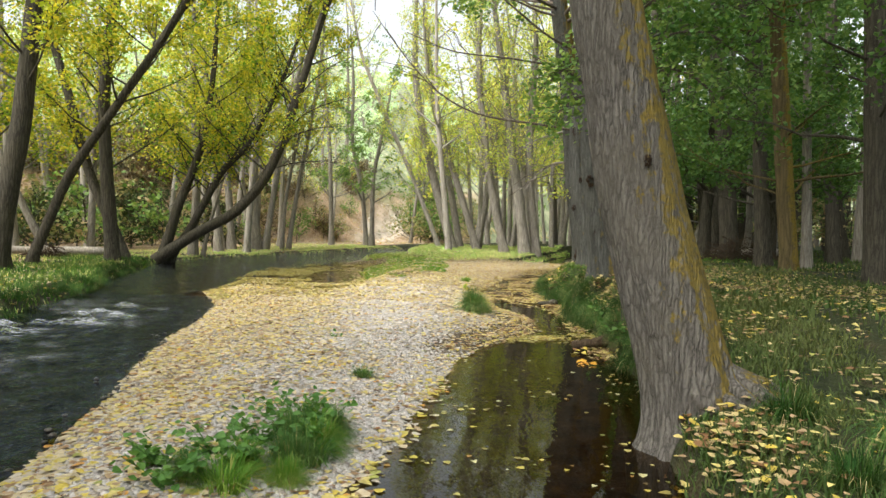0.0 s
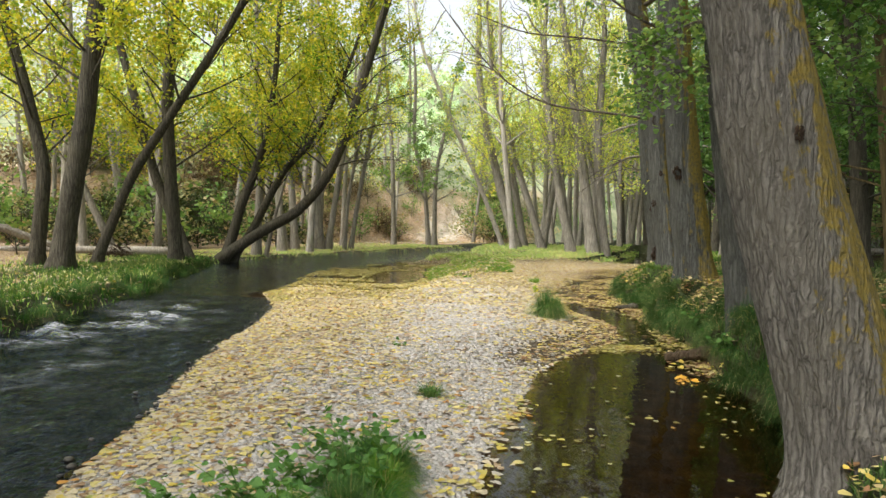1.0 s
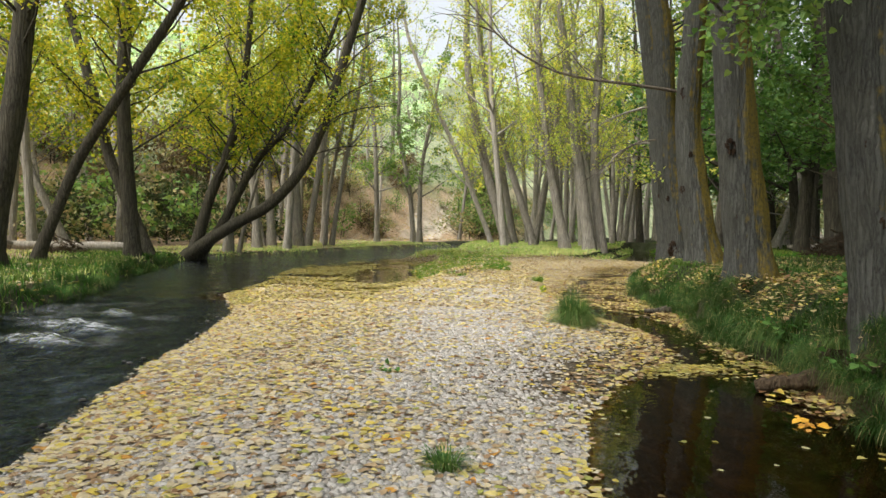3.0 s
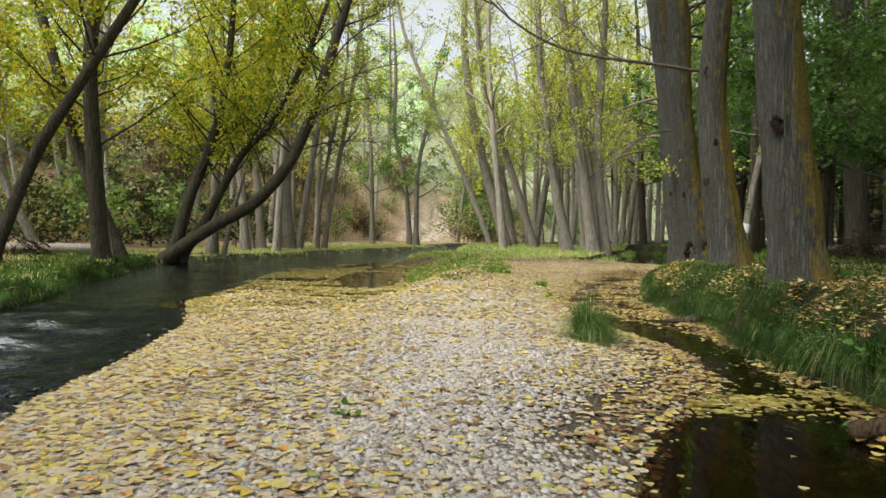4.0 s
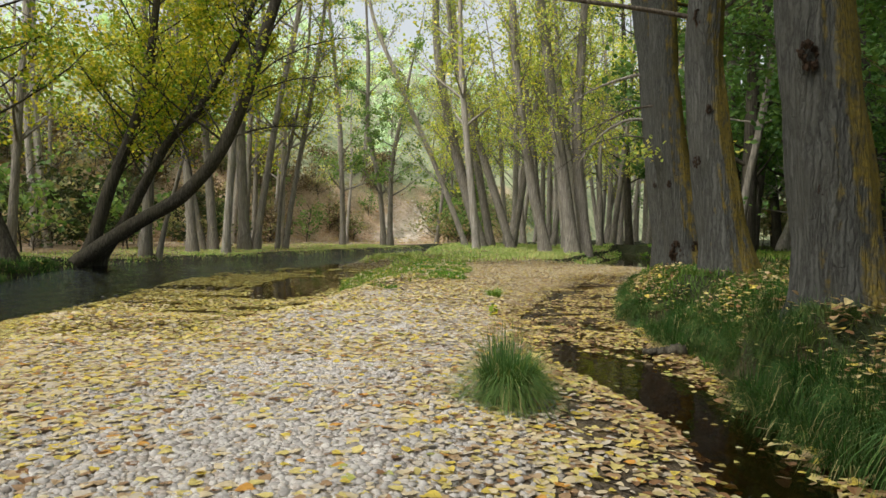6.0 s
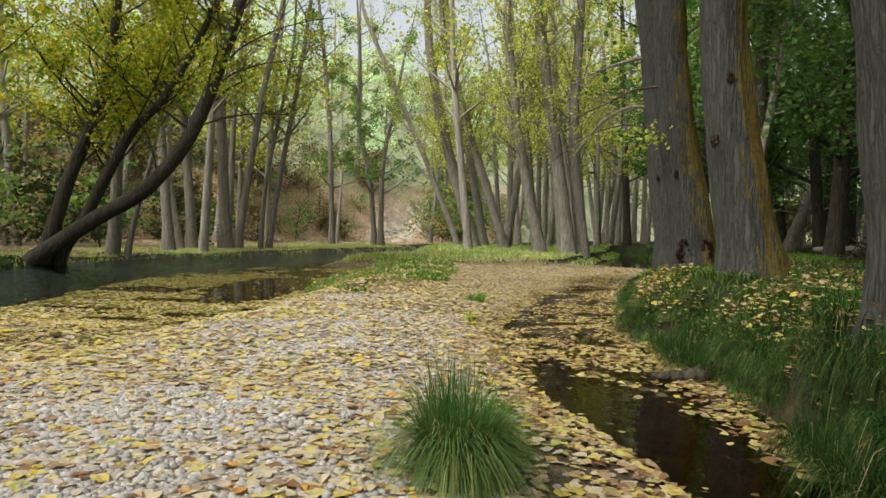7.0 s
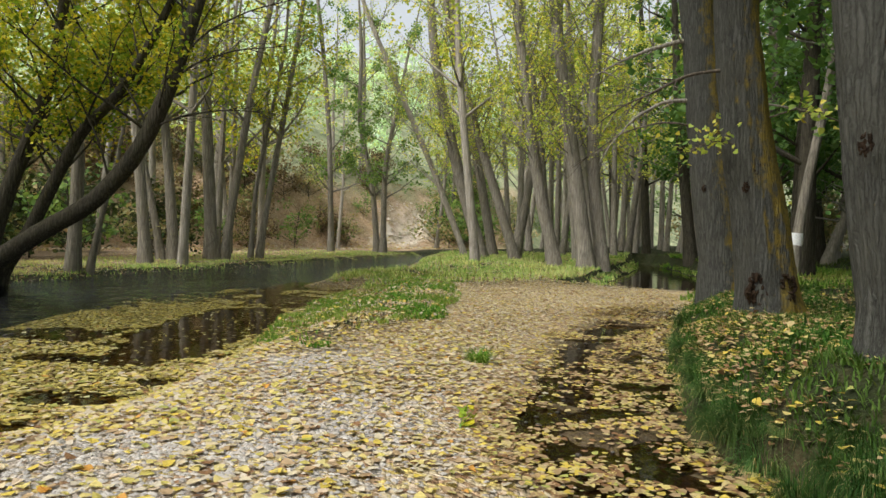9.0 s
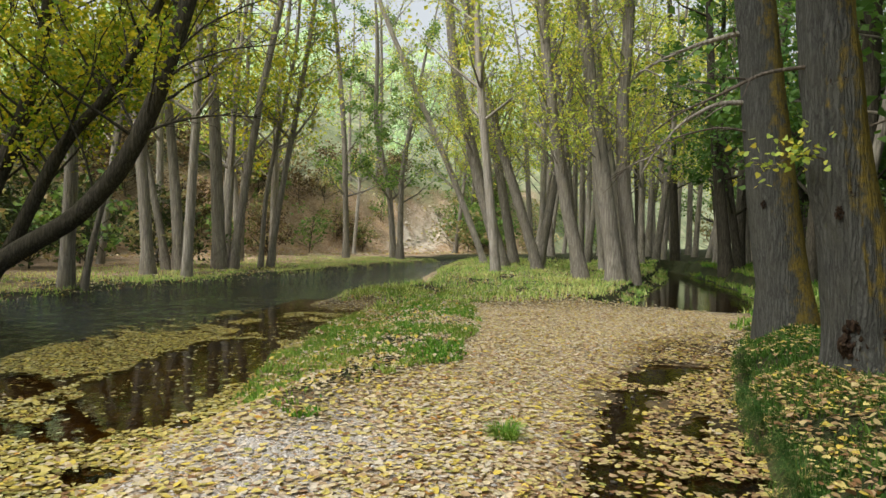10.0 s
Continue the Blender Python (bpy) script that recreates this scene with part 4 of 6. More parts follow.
S = "straight poplar trunk in the shaded wood, in green leaf"
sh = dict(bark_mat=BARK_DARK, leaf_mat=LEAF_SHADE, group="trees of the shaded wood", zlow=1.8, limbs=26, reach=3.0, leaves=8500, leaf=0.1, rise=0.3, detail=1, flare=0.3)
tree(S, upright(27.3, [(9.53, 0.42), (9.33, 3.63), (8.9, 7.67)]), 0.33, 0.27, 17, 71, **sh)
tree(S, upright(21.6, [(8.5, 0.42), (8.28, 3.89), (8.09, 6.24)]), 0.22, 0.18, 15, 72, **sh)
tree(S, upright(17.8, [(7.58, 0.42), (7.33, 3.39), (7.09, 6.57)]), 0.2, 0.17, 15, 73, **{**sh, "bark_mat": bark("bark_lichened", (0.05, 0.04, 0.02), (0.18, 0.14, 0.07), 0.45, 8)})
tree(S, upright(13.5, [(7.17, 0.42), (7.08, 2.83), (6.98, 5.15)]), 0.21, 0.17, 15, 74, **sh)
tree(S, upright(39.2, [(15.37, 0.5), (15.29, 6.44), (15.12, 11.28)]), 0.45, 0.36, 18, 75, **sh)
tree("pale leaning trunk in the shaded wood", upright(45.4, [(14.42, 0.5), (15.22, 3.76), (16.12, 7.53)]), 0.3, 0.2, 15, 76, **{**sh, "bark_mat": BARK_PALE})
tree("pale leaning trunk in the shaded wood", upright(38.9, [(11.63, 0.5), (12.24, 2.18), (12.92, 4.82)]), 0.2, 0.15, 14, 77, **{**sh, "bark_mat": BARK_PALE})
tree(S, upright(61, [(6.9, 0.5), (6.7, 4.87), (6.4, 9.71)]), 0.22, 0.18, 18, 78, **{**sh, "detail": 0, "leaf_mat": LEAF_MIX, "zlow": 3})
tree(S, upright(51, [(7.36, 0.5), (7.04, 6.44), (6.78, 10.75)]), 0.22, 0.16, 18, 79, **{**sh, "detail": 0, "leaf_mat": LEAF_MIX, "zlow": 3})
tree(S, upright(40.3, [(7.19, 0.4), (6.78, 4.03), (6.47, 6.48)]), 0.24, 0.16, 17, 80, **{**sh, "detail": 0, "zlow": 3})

marked = tree("slim grey trunk with a white painted band", upright(29.35, [(6.95, 0.42), (7.0, 1.2), (7.2, 2.6), (7.5, 4.2)]), 0.125, 0.1, 14, 81, **{**sh, "bark_mat": BARK_GREY, "limbs": 14, "leaves": 2500, "zlow": 4, "flare": 0.15})
tb = Tubes()
tb.add([(0.035, 0, 0.66), (0.05, 0, 0.75), (0.055, 0, 0.86), (0.06, 0, 0.95)], [0.131, 0.134, 0.134, 0.131], 18)
m = Mat("white_paint")
WHITE_PAINT = m.done(m.principled(m.ramp(m.noise(m.coords(), 30, 5), [(0.3, (0.55, 0.57, 0.58)), (0.6, (0.8, 0.82, 0.83))]), 0.6, m.bump(m.noise(m.coords(), 50, 3), 0.4, 0.004)))
part("paint_band", tb.mesh("paint_band", WHITE_PAINT), trunk_of(marked), "white painted band")

# the wood behind: a few kinds of tree, copied
far_kinds = []
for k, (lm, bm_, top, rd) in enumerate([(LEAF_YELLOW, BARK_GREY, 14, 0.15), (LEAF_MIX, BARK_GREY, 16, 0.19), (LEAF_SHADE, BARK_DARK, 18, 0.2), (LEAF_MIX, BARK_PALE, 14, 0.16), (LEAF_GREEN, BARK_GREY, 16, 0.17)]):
    t = tree("tree of the wood behind, in thinning autumn leaf", [(0, -300, 0), (0.25 * (-1) ** k, -300, 3), (0.5 * (-1) ** k, -300, 6.5)], rd, rd * 0.7, top, 90 + k, bark_mat=bm_, leaf_mat=lm,
             zlow=(3.4, 3.8, 1.6, 4.2, 2.6)[k], limbs=16, reach=2.8, leaves=(1200, 1100, 2300, 900, 1500)[k], leaf=(0.16, 0.16, 0.19, 0.15, 0.2)[k], spread=0.45, twigs=3, rise=0.7, flare=0.3, group="trees of the wood behind")
    far_kinds.append(t)
for k, (lm, top) in enumerate([(LEAF_HAZE, 9), (LEAF_MIX, 11)]):
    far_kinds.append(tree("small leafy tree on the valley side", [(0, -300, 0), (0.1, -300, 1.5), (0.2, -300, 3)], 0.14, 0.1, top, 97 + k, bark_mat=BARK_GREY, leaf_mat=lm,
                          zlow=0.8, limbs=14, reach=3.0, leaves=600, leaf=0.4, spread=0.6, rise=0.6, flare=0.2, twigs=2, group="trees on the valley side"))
# Dense, mostly unseen tree, added to shade the stream and the bar's left.
far_kinds.append(tree("broad leafy tree added to shade the stream, mostly out of view", [(0, -300, 0), (0.2, -300, 2), (0.5, -300, 4.5)], 0.2, 0.15, 13, 99, bark_mat=BARK_DARK, leaf_mat=LEAF_YELLOW,
                      zlow=3.4, limbs=20, reach=4.2, leaves=2600, leaf=0.26, spread=0.5, rise=0.5, flare=0.3, twigs=3, group="trees of the wood behind"))
rng = np.random.default_rng(5)
spots = []


def plant(x0, x1, y0, y1, n, kinds, gap=1.6, ok=None):
    made = 0
    for _ in range(n * 12):
        if made >= n:
            break
        x, y = rng.uniform(x0, x1), rng.uniform(y0, y1)
        if ok is not None and not ok(x, y) or any((x - a) ** 2 + (y - b) ** 2 < gap ** 2 for a, b in spots):
            continue
        spots.append((x, y))
        made += 1
        s = rng.uniform(0.8, 1.15)
        src = far_kinds[kinds[int(rng.integers(len(kinds)))]]
        ob = copy_thing(src, pose(x, y, float(height(x, y)) - 0.03, rng.normal() * 4, rng.normal() * 4, rng.uniform(0, 360)) @ Matrix.Scale(s, 4))


plant(-34, -12, 12, 45, 28, (0, 0, 1, 3, 3), 1.7, lambda x, y: x < left_bank(y) - 3.0 and y < slope_foot(x) + 6)
plant(-16, -9.5, 26.5, 46, 3, (3, 1, 3), 1.2, lambda x, y: x < left_bank(y) - 0.7 and y < slope_foot(x) + 2)
plant(-16, -2, 46, 72, 7, (1, 3, 3), 2.2, lambda x, y: x < left_bank(y) - 2 and not (-11 < x < -6 and y > 55))
plant(-1.5, 7, 37, 53, 9, (3, 1, 3), 1.2, lambda x, y: x > shore(y) + 1.6 and pond_depth(x, y) < -0.5)
plant(0, 12, 45, 95, 40, (3, 1, 1, 0), 1.6, lambda x, y: x > shore(y) + 1.5 and pond_depth(x, y) < -0.5)
def off_lane(x, y):
    """Away from the open lane through the wood to the pale leaning trunks."""
    return y > 40 or abs(x - 0.6 - (y - 9.0) * 0.37) > 2.0


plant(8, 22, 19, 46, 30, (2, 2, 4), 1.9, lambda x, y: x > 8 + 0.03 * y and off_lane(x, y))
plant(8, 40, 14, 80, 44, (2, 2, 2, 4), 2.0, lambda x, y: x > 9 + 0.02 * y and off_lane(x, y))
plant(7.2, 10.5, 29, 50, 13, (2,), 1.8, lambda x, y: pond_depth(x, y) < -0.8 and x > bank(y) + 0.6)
# Next two rows stand mostly out of view, added to shade both banks.
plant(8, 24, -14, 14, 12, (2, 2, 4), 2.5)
plant(-14, -6, -10, 8.2, 12, (7, 7, 1), 2.3, lambda x, y: x < left_bank(y) - 1.4)
plant(-14, -2, -30, -10, 6, (0, 1), 2.5)
plant(1, 14, -30, -10, 7, (2, 1), 2.5)
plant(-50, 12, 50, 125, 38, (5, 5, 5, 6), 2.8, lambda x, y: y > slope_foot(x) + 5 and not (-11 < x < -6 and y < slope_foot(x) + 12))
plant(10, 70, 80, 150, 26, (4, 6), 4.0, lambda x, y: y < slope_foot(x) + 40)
for k, t in enumerate(far_kinds):
    px, py = ((-22, 20), (6, 70), (16, 30), (-18, 34), (12, 55), (-20, 75), (0, 100), (-8.5, 2.0))[k]
    t.location = (px, py, float(height(px, py)) - 0.03)

# ---- undergrowth, grass, litter and loose things ----
def on_ground(x, y, lift=0.0):
    return np.stack([x, y, height(x, y) + lift], 1)


def scatter(rng, n, x0, x1, y0, y1, keep):
    """About n points in a box, kept with the chance keep(x, y)."""
    out = np.zeros((0, 2))
    while len(out) < n:
        x, y = rng.uniform(x0, x1, n), rng.uniform(y0, y1, n)
        ok = rng.uniform(0, 1, n) < keep(x, y)
        out = np.vstack([out, np.stack([x, y], 1)[ok]])
    return out[:n, 0], out[:n, 1]


def stuff(name, me, label, category):
    return tagged(new(name, me), label, category, kind="stuff")


rng = np.random.default_rng(77)

# bushes on and under the slope
bush_kinds = []
for k, (lm, hh, n) in enumerate([(LEAF_DARK, 1.3, 1500), (LEAF_DARK, 1.8, 1700), (LEAF_GREEN, 1.5, 1500)]):
    bush_kinds.append(tree("low dense bush on the leaf-strewn slope", [(0, -300, 0), (0.03, -300, 0.2), (0.05, -300, 0.4)], 0.03, 0.02, hh, 140 + k, bark_mat=BARK_DARK, leaf_mat=lm, zlow=0.1,
                           limbs=18, reach=1.5, leaves=n // 4, leaf=0.16, spread=0.32, rise=0.6, flare=0.0, twigs=2, group="bushes on the slope", name="bush"))
    tagged(bush_kinds[-1], category="bush")
for k, (lm, hh) in enumerate([(LEAF_THICKET, 1.7), (LEAF_BROWN, 1.6)]):
    bush_kinds.append(tree(("dark green thicket under the trees of the far bank", "dense brown thicket of dry twigs on the slope")[k], [(0, -300, 0), (0.03, -300, 0.2), (0.05, -300, 0.4)], 0.03, 0.02, hh, 144 + k, bark_mat=BARK_DARK, leaf_mat=lm, zlow=0.1,
                           limbs=26, reach=1.5, leaves=(700, 650)[k], leaf=0.15, spread=0.3, rise=0.7, flare=0.0, twigs=3, group="bushes on the slope", name="bush"))
    tagged(bush_kinds[-1], category="bush")


def bushes(x0, x1, y0, y1, n, kinds, ok, s0=0.7, s1=1.5):
    made = 0
    for _ in range(n * 20):
        if made >= n:
            break
        x, y = rng.uniform(x0, x1), rng.uniform(y0, y1)
        if not ok(x, y):
            continue
        made += 1
        s = rng.uniform(s0, s1)
        copy_thing(bush_kinds[kinds[int(rng.integers(len(kinds)))]], pose(x, y, float(height(x, y)) - 0.05, 0, 0, rng.uniform(0, 360)) @ Matrix.Scale(s, 4))


bushes(-9, -3, 55, 84, 22, (2, 2, 0), lambda x, y: -1 < y - slope_foot(x) < 14 and x > -6.6)
bushes(-32, -9.5, 28, 82, 100, (0, 4, 4, 1, 2), lambda x, y: -1 < y - slope_foot(x) < 14 and not (-10.5 < x < -6.5))
bushes(-28, -13, 14, 42, 60, (0, 3, 3, 2), lambda x, y: x < left_bank(y) - 5 and y < slope_foot(x))
bushes(-12, 14, 58, 98, 22, (0, 2, 2), lambda x, y: -3 < y - slope_foot(x) < 8 and not (-10.2 < x < -6.8), 0.8, 1.7)
bushes(9, 40, 30, 75, 22, (1, 2), lambda x, y: x > 10 + 0.05 * y)
bushes(12, 34, 48, 80, 14, (1, 2), lambda x, y: True, 1.2, 2.0)
for k, b in enumerate(bush_kinds):
    px, py = ((-15, 52), (-19, 47), (-3, 71), (-16, 27), (-12.5, 60))[k]
    b.location = (px, py, float(height(px, py)) - 0.05)

# stones of the gravel bar
t = (1 + 5 ** 0.5) / 2
ICO = np.array([(-1, t, 0), (1, t, 0), (-1, -t, 0), (1, -t, 0), (0, -1, t), (0, 1, t), (0, -1, -t), (0, 1, -t), (t, 0, -1), (t, 0, 1), (-t, 0, -1), (-t, 0, 1)]) / 1.9
ICOF = np.array([(0, 11, 5), (0, 5, 1), (0, 1, 7), (0, 7, 10), (0, 10, 11), (1, 5, 9), (5, 11, 4), (11, 10, 2), (10, 7, 6), (7, 1, 8),
                 (3, 9, 4), (3, 4, 2), (3, 2, 6), (3, 6, 8), (3, 8, 9), (4, 9, 5), (2, 4, 11), (6, 2, 10), (8, 6, 7), (9, 8, 1)])


DOMEF = ICOF[ICO[ICOF][:, :, 2].mean(1) > -0.35]
OCT = np.array([(1, 0, 0), (0.35, 0.9, 0.1), (-0.9, 0.4, 0), (-0.5, -0.85, 0.1), (0.5, -0.8, 0), (0, 0.05, 0.8)])
OCTF = np.array([(0, 1, 5), (1, 2, 5), (2, 3, 5), (3, 4, 5), (4, 0, 5)])


def stones(name, pos, size, mat, rng, solid=(ICO, ICOF)):
    n, k = len(pos), len(solid[0])
    ax = rng.uniform(0, 2 * np.pi, n)
    sc = np.stack([size, size * rng.uniform(0.6, 0.95, n), size * rng.uniform(0.35, 0.6, n)], 1)
    v = solid[0][None] * sc[:, None] * rng.uniform(0.8, 1.18, (n, k, 1))
    c, s = np.cos(ax)[:, None], np.sin(ax)[:, None]
    v = np.stack([v[:, :, 0] * c - v[:, :, 1] * s, v[:, :, 0] * s + v[:, :, 1] * c, v[:, :, 2]], -1) + pos[:, None]
    return mesh_np(name, v.reshape(-1, 3), ((np.arange(n) * k)[:, None, None] + solid[1][None]).reshape(-1, 3), mat, k > 6)


def on_bar(x, y):
    return (x > shore(y) - 0.05) & (x < chan_left(y) + 0.1)


x, y = scatter(rng, 42000, -3.6, 1.2, 4, 18.5, lambda x, y: on_bar(x, y) * np.clip(1.3 - 0.045 * y, 0.3, 1) * (0.1 + 0.9 * bare(x, y)) * (1 - 0.85 * sstep(y, 8, 9.5) * sstep(x - chan_left(y), -0.7, -0.45)))
size = rng.uniform(0.009, 0.021, len(x)) * rng.uniform(0.8, 1.5, len(x))
pos, lower = on_ground(x, y, 0.001), y < 12.5
stuff("gravel", stones("gravel", pos[lower], size[lower], STONE, rng, (ICO, DOMEF)), "pale rounded pebbles of the lower gravel bar", "gravel")
stuff("gravel", stones("gravel", pos[~lower], size[~lower] * 1.1, STONE, rng, (OCT, OCTF)), "pale grey pebbles of the upper gravel bar", "gravel")
x, y = scatter(rng, 240, -7, 2.5, 3, 28, lambda x, y: (1 - (x > 0.5) * (y < 14.6)) * np.exp(-((x - shore(y)) / 0.18) ** 2) + 0.6 * np.exp(-((x - chan_left(y) - 0.25) / 0.3) ** 2) * (y > 14.6))
stuff("wet_stones", stones("wet_stones", np.stack([x, y, np.full(len(x), WATER + 0.004)], 1), rng.uniform(0.018, 0.04, len(x)) * np.where(x > -1, 0.7, 1), WET_STONE, rng), "small dark wet stones along the water's edge", "stones")

# broken rock of the pale scar on the slope
m = Mat("pale_rock")
col = m.ramp(m.noise(m.coords(), 3, 7, 0.65), [(0.3, (0.4, 0.33, 0.25)), (0.5, (0.66, 0.59, 0.5)), (0.7, (0.78, 0.73, 0.66))])
ROCK = m.done(m.principled(col, 0.9, m.bump(m.noise(m.coords(), 6, 6), 0.8, 0.08), 0.2))
x, y = scatter(rng, 260, -10.6, -6.4, 55, 74, lambda x, y: (y - slope_foot(x) > 0.3) * (y - slope_foot(x) < 8) * 1.0)
stuff("rocks", stones("rocks", on_ground(x, y, -0.02), rng.uniform(0.06, 0.26, len(x)) * rng.uniform(0.6, 1.2, len(x)), ROCK, rng, (OCT, OCTF)), "pale broken rock on the bare scar", "rocks")

# fallen leaves
SIZE = (0.024, 0.068)


def leaf_size(n):
    return rng.uniform(*SIZE, n)


def bar_cover(x, y):
    mid = bare(x, y)
    clump = 0.2 + 0.8 * vnoise(x, y, 0.7, 51) + 0.5 * vnoise(x, y, 0.22, 47)
    damp = sstep(y, 7.5, 9.5) * sstep(x - chan_left(y), -0.75, -0.4)
    return on_bar(x, y) * clump * (1 - 0.92 * mid) * (1 - 0.62 * damp)


x, y = scatter(rng, 20500, -4.6, 1.6, 2.5, 13.7, bar_cover)
stuff("fallen_leaves", leaf_cloud("fallen_leaves", on_ground(x, y, 0.009), leaf_size(len(x)), FALLEN, rng, 0.9, LEAF6), "fallen poplar leaves, yellow and tan, strewn over gravel", "leaves")
x, y = scatter(rng, 52000, -5.6, 3.8, 13.6, 29.5, lambda x, y: (bar_cover(x, y) + 0.8 * (y > 23) * (x < bank(y))) * (x > shore(y) + 0.4) * (height(x, y) > WATER - 0.05) * (vnoise(x, y, 0.35, 67) > (0.3 + 0.32 * sstep(y, 16, 20)) * (height(x, y) < WATER + 0.015)))
yellow = rng.uniform(0, 1, len(x)) < np.clip(0.5 - 0.25 * (x + 1.0), 0.08, 0.6) * (1 - sstep(y, 19, 23))
for sel, kind, words in ((~yellow & (y < 20), LEAF4, "faded cream and tan poplar leaves carpeting the upper bar"), (~yellow & (y >= 20), LEAF2, "pinkish tan leaves lying thick below the meadow")):
    stuff("fallen_leaves", leaf_cloud("fallen_leaves", on_ground(x, y, 0.012)[sel], leaf_size(sel.sum()), FALLEN_PINK, rng, 0.86, kind), words, "leaves")
stuff("fallen_leaves", leaf_cloud("fallen_leaves", on_ground(x, y, 0.016)[yellow], leaf_size(yellow.sum()) * 1.1, FALLEN_FRESH, rng, 0.8, LEAF4), "fresh yellow poplar leaves beside the backwater", "leaves")
x, y = scatter(rng, 9500, 0.0, 3.2, 9.0, 25, lambda x, y: (x > chan_left(y) - 0.35) * (x < bank(y) + 0.05) * np.where(y < 12.2, (x < chan_left(y) + 0.12) * 0.55, 1.0) * (1 - rill(x, y) * (x > chan_left(y) + 0.05) * np.where(y < 14.4, 0.985, 0.2 + 0.77 * sstep(vnoise(x, y, 0.42, 75), 0.36, 0.46))) * (0.12 + 0.88 * (0.6 * vnoise(x, y, 0.5, 52) + 0.4 * vnoise(x, y, 0.16, 66) > 0.4)))
stuff("fallen_leaves", leaf_cloud("fallen_leaves", np.stack([x, y, np.maximum(height(x, y), WATER) + 0.012 + 0.02 * vnoise(x, y, 0.3, 53)], 1), leaf_size(len(x)), FALLEN_DARK, rng, 0.88, LEAF4), "damp brown and yellow leaves choking the side channel", "leaves")
x, y = scatter(rng, 23000, 0.9, 12, -7, 30, lambda x, y: (x > bank(y) + 0.02) * (height(x, y) > -0.05) * (0.15 + 0.85 * (0.6 * vnoise(x, y, 0.7, 54) + 0.4 * vnoise(x, y, 0.2, 56) > 0.46)) * np.clip(1.4 - 0.28 * (x - bank(y)), 0.06, 1) * np.where(y < 6.5, 0.4, np.where((y > 11) & (y < 21), 1.0, 0.5)) * (y > 2.6))
stuff("fallen_leaves", leaf_cloud("fallen_leaves", on_ground(x, y, 0.015) + np.stack([x * 0, x * 0, rng.uniform(0.0, 0.06, len(x))], 1), leaf_size(len(x)) * 0.9, FALLEN_DARK, rng, 0.8, LEAF4), "yellow leaves fallen among the grass of the bank", "leaves")
x, y = scatter(rng, 650, 1.7, 3.6, 8.5, 20, lambda x, y: (x > bank(y) + 0.02) * (x < bank(y) + 1.1) * (0.06 + 0.94 * (0.55 * vnoise(x, y, 0.5, 81) + 0.45 * vnoise(x, y, 0.17, 82) > 0.47)) * np.exp(-((x - bank(y) - 0.3) / 0.5) ** 2))
stuff("fallen_leaves", leaf_cloud("fallen_leaves", on_ground(x, y, 0.03) + np.stack([x * 0, x * 0, rng.uniform(0.0, 0.09, len(x))], 1), leaf_size(len(x)), FALLEN_DARK, rng, 0.6, LEAF6), "yellow and brown leaves caught on top of the bank's grass", "leaves")
x, y = scatter(rng, 1500, 1.2, 2.3, 8.8, 16.5, lambda x, y: (x > chan_left(y)) * (0.1 + 0.9 * (vnoise(x, y, 0.3, 83) > 0.4)) * np.exp(-((x - bank(y) + 0.17) / 0.14) ** 2))
stuff("fallen_leaves", leaf_cloud("fallen_leaves", np.stack([x, y, np.maximum(height(x, y), WATER) + rng.uniform(0.006, 0.04, len(x))], 1), leaf_size(len(x)), FALLEN_DARK, rng, 0.8, LEAF6), "brown and yellow leaves drifted along the foot of the bank", "leaves")
x, y = scatter(rng, 19000, -17, -4, 4, 52, lambda x, y: (x < left_bank(y) - 0.05) * np.clip(1.2 - 0.14 * (left_bank(y) - x), 0.25, 1) * (0.3 + 0.7 * vnoise(x, y, 0.7, 55)))
stuff("fallen_leaves", leaf_cloud("fallen_leaves", on_ground(x, y, 0.03), leaf_size(len(x)) * 1.3, FALLEN, rng, 0.75), "pale yellow leaves fallen on the far bank", "leaves")
x, y = scatter(rng, 13000, -4, 6.5, 19.5, 46, lambda x, y: (zones(x, y)[0] > 0.5) * (pond_depth(x, y) < -0.1) * (x < bank(y)) * (x > shore(y) + 0.5) * (0.15 + 0.85 * (0.6 * vnoise(x, y, 0.45, 62) + 0.4 * vnoise(x, y, 0.16, 63) < 0.5)) * (1 + 1.5 * (y < 30)))
stuff("fallen_leaves", leaf_cloud("fallen_leaves", on_ground(x, y, 0.045), leaf_size(len(x)) * 1.1, FALLEN, rng, 0.6), "pale yellow leaves lying in the meadow grass", "leaves")
x, y = scatter(rng, 14000, -30, 0, 36, 80, lambda x, y: (np.abs(y - slope_foot(x) - 3) < 7) * 1.0)
stuff("fallen_leaves", leaf_cloud("fallen_leaves", on_ground(x, y, 0.05), leaf_size(len(x)) * 3, FALLEN_PINK, rng, 0.6), "drifts of pinkish tan leaves on the slope", "leaves")

x, y = scatter(rng, 230, 1.4, 2.6, 4.0, 5.8, lambda x, y: (x > bank(y) - 0.1) * np.exp(-((x - 1.75) / 0.28) ** 2 - ((y - 4.9) / 0.5) ** 2))
stuff("fallen_leaves", leaf_cloud("fallen_leaves", on_ground(x, y, 0.02) + np.stack([x * 0, x * 0, rng.uniform(0.0, 0.03, len(x))], 1), leaf_size(len(x)), FALLEN_DARK, rng, 0.8, LEAF6), "tan and yellow leaves heaped at the foot of the leaning poplar", "leaves")
x, y = scatter(rng, 260, -0.5, 0.5, 4.2, 7.6, lambda x, y: np.exp(-((x - chan_left(y) - 0.02) / 0.1) ** 2) * (0.25 + 0.75 * (vnoise(x, y, 0.3, 46) > 0.45)))
